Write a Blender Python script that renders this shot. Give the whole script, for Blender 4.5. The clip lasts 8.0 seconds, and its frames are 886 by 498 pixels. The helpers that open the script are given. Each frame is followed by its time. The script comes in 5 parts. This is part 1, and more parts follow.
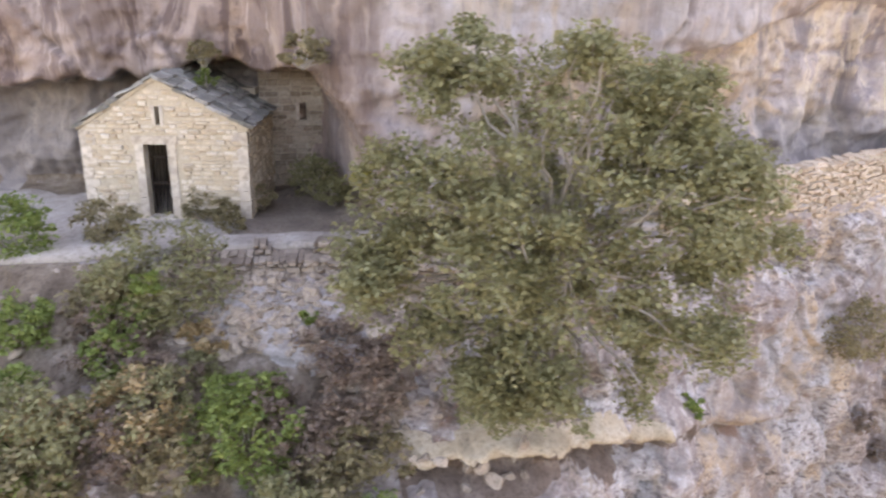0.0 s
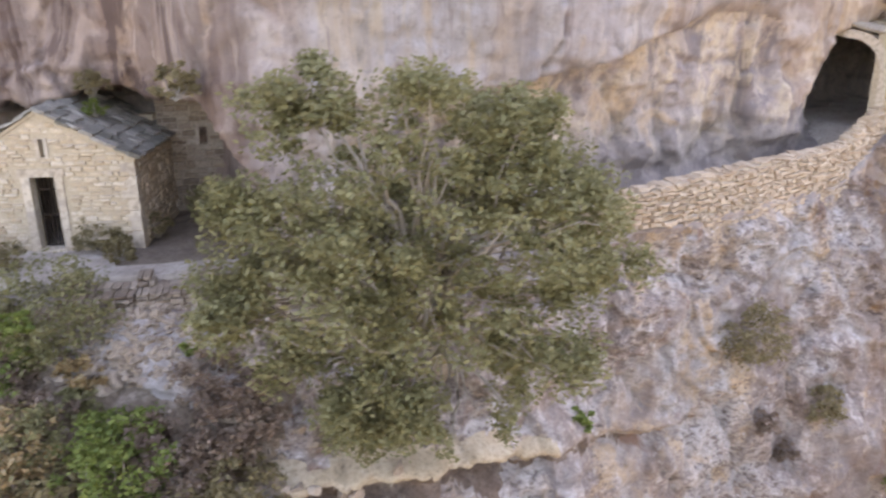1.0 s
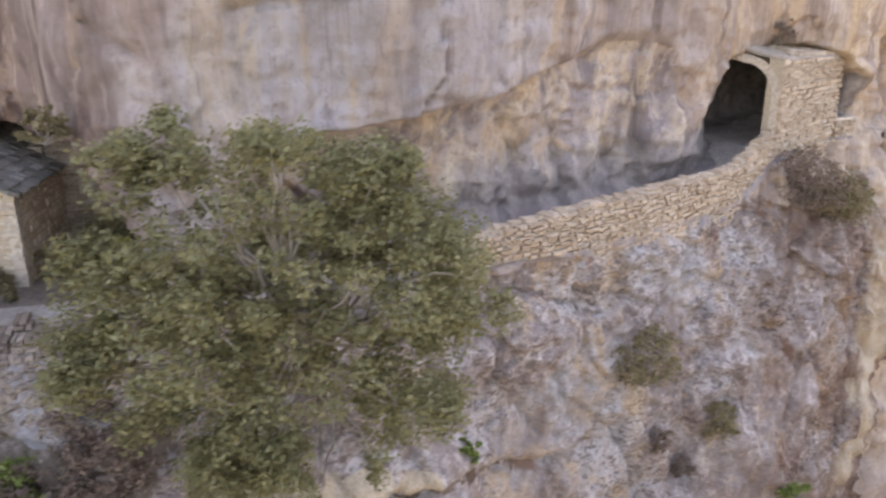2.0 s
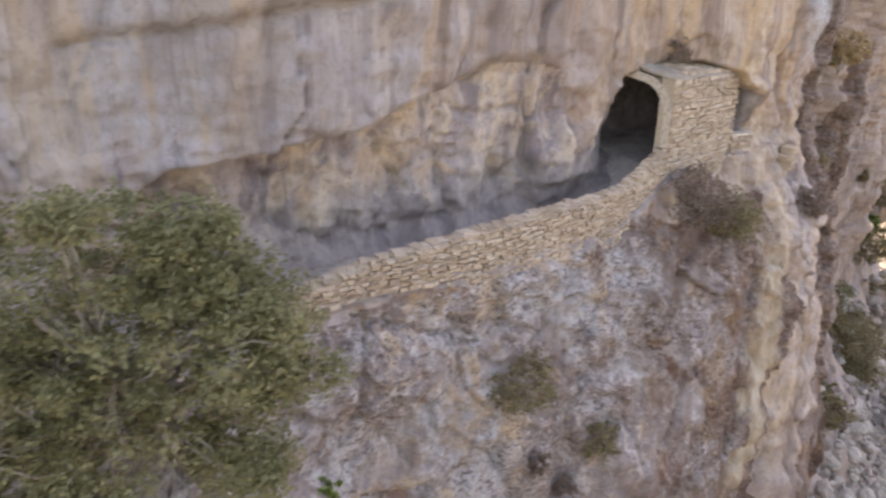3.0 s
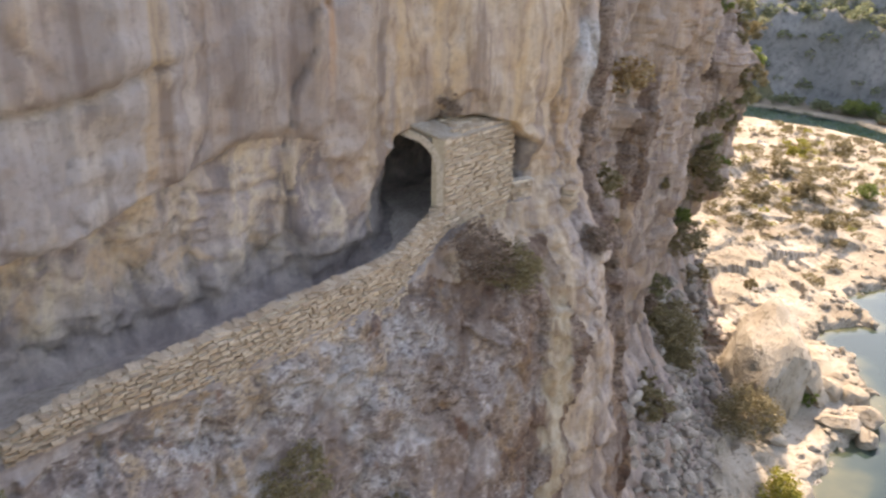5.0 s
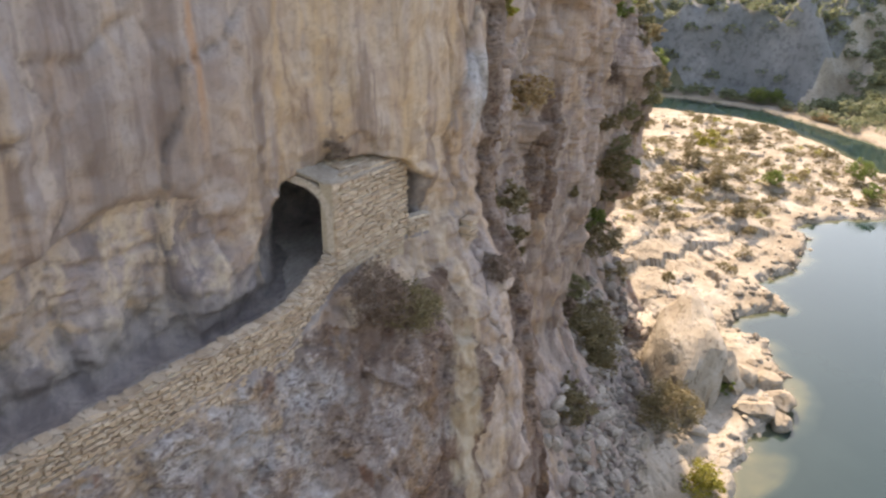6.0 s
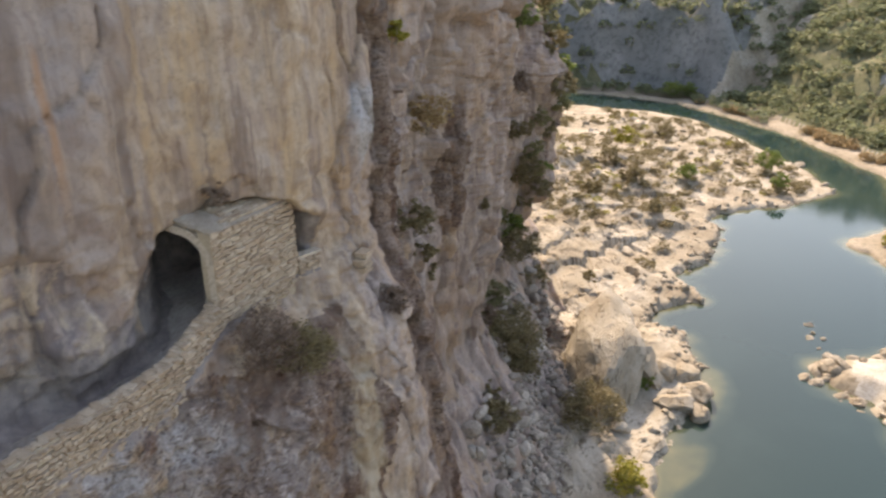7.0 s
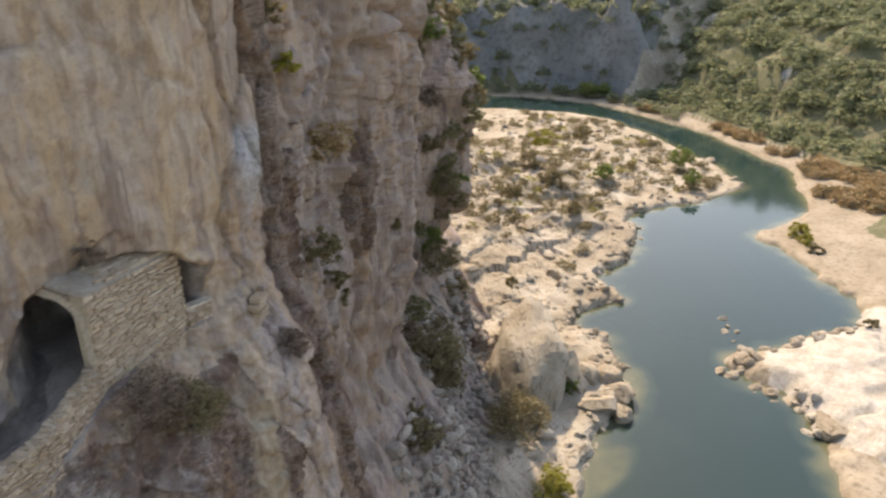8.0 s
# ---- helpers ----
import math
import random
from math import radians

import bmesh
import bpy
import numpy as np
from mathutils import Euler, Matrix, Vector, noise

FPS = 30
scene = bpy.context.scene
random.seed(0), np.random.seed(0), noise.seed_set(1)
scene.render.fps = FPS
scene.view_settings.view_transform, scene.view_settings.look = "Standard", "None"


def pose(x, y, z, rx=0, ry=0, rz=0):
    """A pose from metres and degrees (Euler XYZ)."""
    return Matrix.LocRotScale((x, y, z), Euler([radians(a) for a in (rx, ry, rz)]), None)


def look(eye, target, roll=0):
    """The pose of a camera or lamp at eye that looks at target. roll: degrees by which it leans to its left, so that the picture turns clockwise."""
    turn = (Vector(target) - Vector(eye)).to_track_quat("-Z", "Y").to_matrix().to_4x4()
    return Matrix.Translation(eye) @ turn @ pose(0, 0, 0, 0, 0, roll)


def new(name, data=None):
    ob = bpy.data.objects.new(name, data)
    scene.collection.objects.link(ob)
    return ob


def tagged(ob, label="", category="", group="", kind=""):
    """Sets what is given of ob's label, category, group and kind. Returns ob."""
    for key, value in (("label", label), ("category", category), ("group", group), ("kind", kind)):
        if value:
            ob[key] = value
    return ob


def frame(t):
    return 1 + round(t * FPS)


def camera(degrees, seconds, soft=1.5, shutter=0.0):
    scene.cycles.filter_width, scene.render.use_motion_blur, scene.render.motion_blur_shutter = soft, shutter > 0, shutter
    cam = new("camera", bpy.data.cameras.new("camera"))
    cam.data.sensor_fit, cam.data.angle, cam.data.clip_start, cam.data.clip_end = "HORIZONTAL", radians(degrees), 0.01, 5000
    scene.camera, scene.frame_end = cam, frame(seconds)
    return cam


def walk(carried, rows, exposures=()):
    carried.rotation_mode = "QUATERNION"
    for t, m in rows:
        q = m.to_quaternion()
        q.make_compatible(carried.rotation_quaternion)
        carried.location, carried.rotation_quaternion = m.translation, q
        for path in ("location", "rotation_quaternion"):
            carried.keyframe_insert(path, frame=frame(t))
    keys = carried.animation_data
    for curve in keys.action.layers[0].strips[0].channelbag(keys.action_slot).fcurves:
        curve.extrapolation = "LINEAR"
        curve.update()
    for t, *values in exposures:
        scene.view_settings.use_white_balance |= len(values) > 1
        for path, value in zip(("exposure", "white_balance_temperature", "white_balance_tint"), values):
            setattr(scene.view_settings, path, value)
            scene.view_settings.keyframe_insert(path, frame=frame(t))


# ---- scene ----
cam = camera(60.0, 8.0, 2.4, 0.5)
PATH = [
    (0.0, (-1.433, 1.365, 40.432), (0.858, 10.556, 37.226), 0.93),
    (0.5, (-0.396, 1.180, 40.607), (1.985, 10.353, 37.417), 0.36),
    (1.0, (0.541, 0.867, 40.981), (3.142, 9.975, 37.777), -0.43),
    (1.5, (1.224, 0.513, 41.306), (4.139, 9.542, 38.149), -0.9),
    (3.0, (4.570, 0.480, 43.361), (8.179, 9.071, 39.731), 1.46),
    (3.5, (5.649, 0.740, 43.913), (9.651, 9.108, 40.174), 0.85),
    (4.0, (6.500, 0.830, 44.548), (10.881, 8.982, 40.760), 1.09),
    (4.5, (7.145, 0.760, 45.012), (11.916, 8.714, 41.274), 1.57),
    (6.0, (9.371, 0.655, 46.885), (15.235, 7.851, 43.164), 0.18),
    (6.5, (10.146, 0.366, 47.499), (16.316, 7.295, 43.769), -0.47),
    (7.0, (10.964, -0.049, 48.111), (17.454, 6.577, 44.372), -0.81),
    (7.5, (11.791, -0.321, 48.671), (18.580, 5.997, 44.930), -0.97),
    (8.0, (12.575, -0.474, 49.237), (19.672, 5.502, 45.506), -1.69),
]
EXPOSURE = [(0.0, 3.32, 9600, 28), (1.5, 2.97, 9600, 27), (3.5, 2.5, 9600, 24), (4.5, 2.33, 9500, 21), (6.5, 1.97, 9400, 18), (8.0, 1.65, 9300, 15)]
walk(cam, [(t, look(eye, target, roll)) for t, eye, target, roll in PATH], EXPOSURE)

# ---- world, sun, exposure ----
SUN_AZ, SUN_EL = radians(42.0), radians(46.0)   # azimuth from +y towards +x
sky = bpy.data.worlds.new("sky")
scene.world = sky
sky.use_nodes = True
_n, _l = sky.node_tree.nodes, sky.node_tree.links
_n.clear()
_out, _bg, _sky = _n.new("ShaderNodeOutputWorld"), _n.new("ShaderNodeBackground"), _n.new("ShaderNodeTexSky")
_sky.sky_type, _sky.sun_disc, _sky.sun_elevation, _sky.sun_rotation = "NISHITA", False, SUN_EL, SUN_AZ
_sky.dust_density, _sky.air_density = 0.7, 1.0
_bg.inputs["Strength"].default_value = 0.15
_l.new(_sky.outputs[0], _bg.inputs["Color"])
_l.new(_bg.outputs[0], _out.inputs["Surface"])
sun = new("sun", bpy.data.lights.new("sun", "SUN"))
sun.data.energy, sun.data.angle, sun.data.color = 2.3, radians(0.6), (1.0, 0.95, 0.88)
sun.matrix_world = look((0, 0, 0), (-math.sin(SUN_AZ) * math.cos(SUN_EL), -math.cos(SUN_AZ) * math.cos(SUN_EL), -math.sin(SUN_EL)))

# ---- small tools ----
RNG = np.random.default_rng(7)


def hash3(i, j, k, seed):
    h = (i.astype(np.int64) * 374761393 + j.astype(np.int64) * 668265263 + k.astype(np.int64) * 2147483647 + seed * 974634533) & 0xFFFFFFFF
    h = ((h ^ (h >> 13)) * 1274126177) & 0xFFFFFFFF
    h = ((h ^ (h >> 16)) * 2246822519) & 0xFFFFFFFF
    return ((h ^ (h >> 15)) & 0xFFFFFF) / float(0xFFFFFF) * 2 - 1


def vnoise(x, y, z, seed=0):
    """Smooth value noise between -1 and 1."""
    x, y, z = np.broadcast_arrays(np.asarray(x, float), np.asarray(y, float), np.asarray(z, float))
    i, j, k = np.floor(x), np.floor(y), np.floor(z)
    u, v, w = x - i, y - j, z - k
    u, v, w = u * u * (3 - 2 * u), v * v * (3 - 2 * v), w * w * (3 - 2 * w)
    r = 0.0
    for a in (0, 1):
        for b in (0, 1):
            for c in (0, 1):
                r = r + hash3(i + a, j + b, k + c, seed) * (u if a else 1 - u) * (v if b else 1 - v) * (w if c else 1 - w)
    return r


def fbm(x, y, z, octaves=4, seed=0, gain=0.5):
    s, f, a = 0.0, 1.0, 1.0
    for o in range(octaves):
        s = s + a * vnoise(x * f, y * f, z * f, seed + o)
        f, a = f * 2.03, a * gain
    return s


def smooth(a, b, v):
    t = np.clip((v - a) / (b - a), 0, 1)
    return t * t * (3 - 2 * t)


def lerp_table(x, table):
    return np.interp(x, [p[0] for p in table], [p[1] for p in table])


def mesh_of(name, verts, faces, mats=(), smooth_faces=True, slots=None):
    me = bpy.data.meshes.new(name)
    verts = np.asarray(verts, np.float32)
    faces = np.asarray(faces, np.int32)
    n = faces.shape[1]
    me.vertices.add(len(verts))
    me.vertices.foreach_set("co", verts.ravel())
    me.loops.add(faces.size)
    me.loops.foreach_set("vertex_index", faces.ravel())
    me.polygons.add(len(faces))
    me.polygons.foreach_set("loop_start", np.arange(0, faces.size, n, dtype=np.int32))
    me.polygons.foreach_set("use_smooth", np.full(len(faces), smooth_faces))
    for m in mats:
        me.materials.append(m)
    if slots is not None:
        me.polygons.foreach_set("material_index", np.asarray(slots, np.int32))
    me.update(calc_edges=True)
    return me


def grid_faces(nu, nv, flip=False):
    a = (np.arange(nu - 1)[:, None] * nv + np.arange(nv - 1)[None, :]).ravel()
    q = np.stack([a, a + nv, a + nv + 1, a + 1], 1)
    return q[:, ::-1] if flip else q


def part(name, data, parent, label=""):
    ob = new(name, data)
    ob.parent = parent
    if label:
        ob["label"] = label
    return ob


def thing(name, label, category, at=(0, 0, 0), group=""):
    ob = new(name)
    ob.empty_display_size = 0.2
    ob.matrix_world = at if isinstance(at, Matrix) else Matrix.Translation(at)
    return tagged(ob, label, category, group)


def bm_mesh(name, bm, mat, smooth_faces=False):
    me = bpy.data.meshes.new(name)
    for f in bm.faces:
        f.smooth = smooth_faces
    bm.normal_update()
    bm.to_mesh(me)
    bm.free()
    if mat:
        me.materials.append(mat)
    return me


def box_into(bm, x0, x1, y0, y1, z0, z1, jit=0.0, rng=None):
    vs = []
    for x in (x0, x1):
        for y in (y0, y1):
            for z in (z0, z1):
                d = rng.uniform(-jit, jit, 3) if jit else (0, 0, 0)
                vs.append(bm.verts.new((x + d[0], y + d[1], z + d[2])))
    for q in ((0, 1, 3, 2), (4, 6, 7, 5), (0, 4, 5, 1), (2, 3, 7, 6), (0, 2, 6, 4), (1, 5, 7, 3)):
        bm.faces.new([vs[i] for i in q])
    return vs


def tube(points, radii, sides=7):
    """Vertices and quads of a tapered tube along points."""
    P = np.asarray(points, float)
    V, Q = [], []
    T = np.gradient(P, axis=0)
    for i, (p, t, r) in enumerate(zip(P, T, radii)):
        t = t / (np.linalg.norm(t) + 1e-9)
        a = np.cross(t, (0.3, 0.9, 0.2))
        a /= np.linalg.norm(a) + 1e-9
        b = np.cross(t, a)
        for k in range(sides):
            w = 2 * math.pi * k / sides
            V.append(p + r * (math.cos(w) * a + math.sin(w) * b))
    for i in range(len(P) - 1):
        for k in range(sides):
            k2 = (k + 1) % sides
            Q.append((i * sides + k, i * sides + k2, (i + 1) * sides + k2, (i + 1) * sides + k))
    return np.array(V), np.array(Q)


# ---- materials ----
class Nodes:
    def __init__(self, name):
        self.mat = bpy.data.materials.new(name)
        self.mat.use_nodes = True
        self.t = self.mat.node_tree
        self.t.nodes.clear()
        self.out = self.t.nodes.new("ShaderNodeOutputMaterial")
        self.bsdf = self.t.nodes.new("ShaderNodeBsdfPrincipled")
        self.t.links.new(self.bsdf.outputs[0], self.out.inputs[0])
        self.co = self.t.nodes.new("ShaderNodeTexCoord").outputs["Object"]

    def link(self, a, b):
        self.t.links.new(a, b)

    def mapped(self, scale, offset=(0, 0, 0)):
        n = self.t.nodes.new("ShaderNodeMapping")
        n.inputs["Scale"].default_value, n.inputs["Location"].default_value = scale, offset
        self.link(self.co, n.inputs["Vector"])
        return n.outputs[0]

    def noise(self, scale, detail=5, rough=0.55, vec=None, distort=0.0):
        n = self.t.nodes.new("ShaderNodeTexNoise")
        n.inputs["Scale"].default_value, n.inputs["Detail"].default_value = scale, detail
        n.inputs["Roughness"].default_value, n.inputs["Distortion"].default_value = rough, distort
        self.link(vec or self.co, n.inputs["Vector"])
        return n.outputs["Fac"]

    def voronoi(self, scale, vec=None, feature="F1", out="Distance", rand=1.0):
        n = self.t.nodes.new("ShaderNodeTexVoronoi")
        n.feature = feature
        n.inputs["Scale"].default_value, n.inputs["Randomness"].default_value = scale, rand
        self.link(vec or self.co, n.inputs["Vector"])
        return n.outputs[out]

    def ramp(self, fac, *stops, ease="LINEAR"):
        n = self.t.nodes.new("ShaderNodeValToRGB")
        n.color_ramp.interpolation = ease
        el = n.color_ramp.elements
        while len(el) < len(stops):
            el.new(0.5)
        for e, (p, c) in zip(el, stops):
            e.position = p
            e.color = (*c, 1) if isinstance(c, tuple) else (c, c, c, 1)
        self.link(fac, n.inputs[0])
        return n.outputs[0]

    def mix(self, fac, a, b, mode="MIX"):
        n = self.t.nodes.new("ShaderNodeMix")
        n.data_type, n.blend_type = "RGBA", mode
        for sock, v in ((n.inputs[0], fac), (n.inputs[6], a), (n.inputs[7], b)):
            if isinstance(v, (int, float)):
                sock.default_value = v
            elif isinstance(v, tuple):
                sock.default_value = (*v, 1)
            else:
                self.link(v, sock)
        return n.outputs[2]

    def math(self, op, a, b=0.0):
        n = self.t.nodes.new("ShaderNodeMath")
        n.operation = op
        for sock, v in zip(n.inputs, (a, b)):
            if isinstance(v, (int, float)):
                sock.default_value = v
            else:
                self.link(v, sock)
        return n.outputs[0]

    def bump(self, height, strength, distance):
        n = self.t.nodes.new("ShaderNodeBump")
        n.inputs["Strength"].default_value, n.inputs["Distance"].default_value = strength, distance
        self.link(height, n.inputs["Height"])
        return n.outputs[0]

    def done(self, color, rough=0.9, normal=None, spec=0.3):
        if isinstance(color, tuple):
            self.bsdf.inputs["Base Color"].default_value = (*color, 1)
        else:
            self.link(color, self.bsdf.inputs["Base Color"])
        if isinstance(rough, float):
            self.bsdf.inputs["Roughness"].default_value = rough
        else:
            self.link(rough, self.bsdf.inputs["Roughness"])
        self.bsdf.inputs["Specular IOR Level"].default_value = spec
        if normal is not None:
            self.link(normal, self.bsdf.inputs["Normal"])
        return self.mat


def ochre_column(m, c):
    """A broad tan and orange seep stain down the nose of the cliff."""
    sep = m.t.nodes.new("ShaderNodeSeparateXYZ")
    m.link(m.co, sep.inputs[0])
    x = m.math("ADD", sep.outputs[0], m.math("MULTIPLY", m.math("SUBTRACT", m.noise(0.8, 4, 0.6, m.mapped((1.0, 1.0, 0.35)), 0.6), 0.5), 2.2))
    near = m.math("ABSOLUTE", m.math("SUBTRACT", x, 26.75))
    tall = m.ramp(m.math("DIVIDE", m.math("ADD", sep.outputs[2], m.math("MULTIPLY", m.noise(0.7, 3, 0.5), 2.0)), 50.0), (0.44, 0.0), (0.48, 1.0), (0.66, 1.0), (0.71, 0.0))
    tone = m.ramp(m.noise(1.6, 4, 0.6, m.mapped((1.0, 1.0, 0.12))), (0.36, (0.30, 0.22, 0.15)), (0.5, (0.43, 0.345, 0.25)), (0.62, (0.50, 0.43, 0.34)))
    return m.mix(m.math("MULTIPLY", tall, m.ramp(near, (0.35, 0.85), (0.75, 0.0))), c, tone)


def rock_streaked():
    m = Nodes("streaked_limestone")
    flow, slow = m.mapped((1.0, 1.0, 0.06)), m.mapped((1.0, 1.0, 0.40))
    s1, s2, s3 = m.noise(0.42, 4, 0.55, flow, 0.5), m.noise(1.5, 4, 0.6, flow, 0.3), m.noise(4.0, 4, 0.6, flow)
    slab, patch, fine = m.noise(0.28, 4, 0.55, slow, 1.4), m.noise(0.19, 4, 0.6, None, 0.6), m.noise(5.0, 7, 0.68)
    c = m.ramp(slab, (0.32, (0.29, 0.245, 0.23)), (0.42, (0.38, 0.36, 0.36)), (0.50, (0.45, 0.415, 0.39)), (0.57, (0.35, 0.30, 0.28)), (0.68, (0.46, 0.385, 0.305)))
    # weathering zones along the face: purple-brown in the west, blue-grey slabs, yellowish flowstone, purple-grey buttresses
    sep = m.t.nodes.new("ShaderNodeSeparateXYZ")
    m.link(m.co, sep.inputs[0])
    zone = m.math("ADD", sep.outputs[0], m.math("MULTIPLY", m.math("SUBTRACT", m.noise(0.30, 4, 0.6, slow, 0.8), 0.5), 14.0))
    zone = m.math("DIVIDE", m.math("ADD", zone, 10.0), 60.0)
    tint = m.ramp(zone, (0.10, (0.60, 0.52, 0.50)), (0.18, (0.68, 0.60, 0.58)), (0.235, (0.82, 0.81, 0.84)), (0.40, (0.77, 0.73, 0.73)), (0.48, (0.84, 0.76, 0.71)), (0.54, (0.93, 0.855, 0.78)), (0.62, (0.93, 0.85, 0.77)), (0.665, (0.91, 0.825, 0.79)), (0.80, (0.89, 0.80, 0.76)))
    pale = m.ramp(zone, (0.21, 0.0), (0.25, 0.75), (0.40, 0.65), (0.48, 0.1), (0.62, 0.0), (0.66, 0.55), (1.0, 0.4))
    c = m.mix(m.math("MULTIPLY", pale, m.ramp(m.noise(0.22, 4, 0.55, slow, 1.0), (0.40, 0.2), (0.52, 1.0))), c, m.ramp(m.noise(0.5, 5, 0.6, slow, 1.0), (0.36, (0.27, 0.255, 0.255)), (0.50, (0.345, 0.345, 0.355)), (0.64, (0.43, 0.415, 0.40))))
    streak = m.noise(0.85, 4, 0.6, m.mapped((1.0, 1.0, 0.10), (7, 3, 1)), 0.6)
    c = m.mix(m.math("MULTIPLY", pale, m.ramp(streak, (0.56, 0.0), (0.63, 0.9))), c, (0.44, 0.345, 0.24))
    c = m.mix(m.math("MULTIPLY", pale, m.ramp(streak, (0.36, 0.9), (0.44, 0.0))), c, (0.215, 0.195, 0.19))
    wash = m.ramp(zone, (0.46, 0.0), (0.53, 0.75), (0.63, 0.75), (0.67, 0.1))
    c = m.mix(m.math("MULTIPLY", wash, m.ramp(s2, (0.46, 0.0), (0.56, 1.0))), c, (0.455, 0.395, 0.325))
    c = m.mix(m.ramp(s1, (0.36, 0.8), (0.46, 0.0)), c, (0.215, 0.19, 0.185))
    c = m.mix(m.ramp(s1, (0.57, 0.0), (0.63, 0.65), (0.72, 0.2)), c, (0.47, 0.375, 0.255))
    c = m.mix(m.ramp(s2, (0.57, 0.0), (0.68, 0.65)), c, (0.54, 0.50, 0.45))
    c = m.mix(m.ramp(s2, (0.33, 0.75), (0.43, 0.0)), c, (0.19, 0.16, 0.155))
    c = m.mix(m.ramp(s3, (0.34, 0.35), (0.46, 0.0)), c, (0.24, 0.21, 0.20))
    c = m.mix(m.ramp(patch, (0.60, 0.0), (0.72, 0.4)), c, (0.42, 0.29, 0.18))
    c = m.mix(m.ramp(fine, (0.36, 0.4), (0.50, 0.0)), c, (0.20, 0.185, 0.175))
    west = m.ramp(zone, (0.16, 1.0), (0.22, 0.0))
    blot = m.noise(0.95, 5, 0.62, m.mapped((1.0, 1.0, 0.28), (3, 1, 8)), 1.3)
    c = m.mix(m.math("MULTIPLY", wash, m.ramp(blot, (0.40, 0.8), (0.49, 0.0))), c, (0.23, 0.185, 0.155))
    c = m.mix(m.math("MULTIPLY", west, m.ramp(blot, (0.42, 0.85), (0.50, 0.0))), c, (0.15, 0.12, 0.115))
    c = m.mix(m.math("MULTIPLY", west, m.ramp(blot, (0.57, 0.0), (0.64, 0.65))), c, (0.58, 0.54, 0.50))
    c = m.mix(1.0, m.mix(1.0, c, tint, "MULTIPLY"), (0.98, 0.935, 0.90), "MULTIPLY")
    c = ochre_column(m, c)
    # one thin rust-orange seep and a blue-grey boss beyond the gate
    seep = m.math("ABSOLUTE", m.math("SUBTRACT", m.math("ADD", sep.outputs[0], m.math("MULTIPLY", m.noise(1.2, 3, 0.5), 0.4)), 17.75))
    run = m.ramp(m.math("DIVIDE", sep.outputs[2], 60.0), (0.68, 0.0), (0.72, 1.0), (0.755, 1.0), (0.765, 0.0))
    c = m.mix(m.math("MULTIPLY", run, m.ramp(seep, (0.05, 0.6), (0.18, 0.0))), c, (0.36, 0.19, 0.10))
    boss = m.t.nodes.new("ShaderNodeVectorMath")
    boss.operation = "DISTANCE"
    m.link(m.mapped((1.0, 0.4, 0.75)), boss.inputs[0])
    boss.inputs[1].default_value = (29.9, 9.2, 31.1)
    near = m.math("ADD", boss.outputs["Value"], m.math("MULTIPLY", m.noise(0.9, 4, 0.6), 1.2))
    c = m.mix(m.ramp(m.math("DIVIDE", near, 4.0), (0.38, 0.8), (0.48, 0.0)), c, m.ramp(fine, (0.40, (0.21, 0.205, 0.21)), (0.52, (0.36, 0.36, 0.37))))
    h = m.math("ADD", m.noise(2.2, 8, 0.6), m.math("MULTIPLY", m.noise(2.0, 5, 0.6, flow), 0.9))
    return m.done(c, 0.92, m.bump(h, 0.5, 0.18))


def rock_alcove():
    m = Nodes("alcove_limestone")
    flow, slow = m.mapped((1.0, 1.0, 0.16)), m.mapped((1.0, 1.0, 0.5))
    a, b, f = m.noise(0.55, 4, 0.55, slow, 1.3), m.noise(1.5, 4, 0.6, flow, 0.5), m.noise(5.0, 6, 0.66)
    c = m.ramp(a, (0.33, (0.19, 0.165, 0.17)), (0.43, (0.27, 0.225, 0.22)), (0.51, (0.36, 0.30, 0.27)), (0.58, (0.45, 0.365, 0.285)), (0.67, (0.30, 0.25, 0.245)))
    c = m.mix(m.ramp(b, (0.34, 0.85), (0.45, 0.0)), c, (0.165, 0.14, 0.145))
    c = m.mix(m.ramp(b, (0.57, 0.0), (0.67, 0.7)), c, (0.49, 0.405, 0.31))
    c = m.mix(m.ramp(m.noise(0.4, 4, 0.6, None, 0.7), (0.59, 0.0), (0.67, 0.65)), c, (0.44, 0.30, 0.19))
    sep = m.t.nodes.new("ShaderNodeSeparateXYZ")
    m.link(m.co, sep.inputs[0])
    # darker grey-brown towards the floor, with a ragged upper edge
    band = m.math("ADD", m.math("SUBTRACT", 37.0, sep.outputs[2]), m.math("MULTIPLY", m.math("SUBTRACT", m.noise(0.5, 4, 0.6, slow, 0.6), 0.5), 4.5))
    c = m.mix(m.ramp(band, (0.0, 0.0), (0.7, 0.9)), c, m.ramp(b, (0.35, (0.175, 0.145, 0.135)), (0.5, (0.25, 0.21, 0.195)), (0.65, (0.31, 0.265, 0.24))))
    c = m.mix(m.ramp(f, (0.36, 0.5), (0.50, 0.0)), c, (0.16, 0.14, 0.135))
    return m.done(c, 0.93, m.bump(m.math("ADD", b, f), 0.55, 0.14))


def rock_recess_shade():
    """Brown-grey rock of the recesses, with their shade put into the colour."""
    m = Nodes("recess_shade_limestone")
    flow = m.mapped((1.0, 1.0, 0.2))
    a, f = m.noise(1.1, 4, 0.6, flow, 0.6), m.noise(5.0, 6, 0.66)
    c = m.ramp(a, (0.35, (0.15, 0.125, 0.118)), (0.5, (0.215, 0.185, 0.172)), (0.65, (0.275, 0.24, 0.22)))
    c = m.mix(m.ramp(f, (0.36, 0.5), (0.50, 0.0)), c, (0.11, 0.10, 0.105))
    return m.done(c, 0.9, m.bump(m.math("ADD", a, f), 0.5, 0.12))


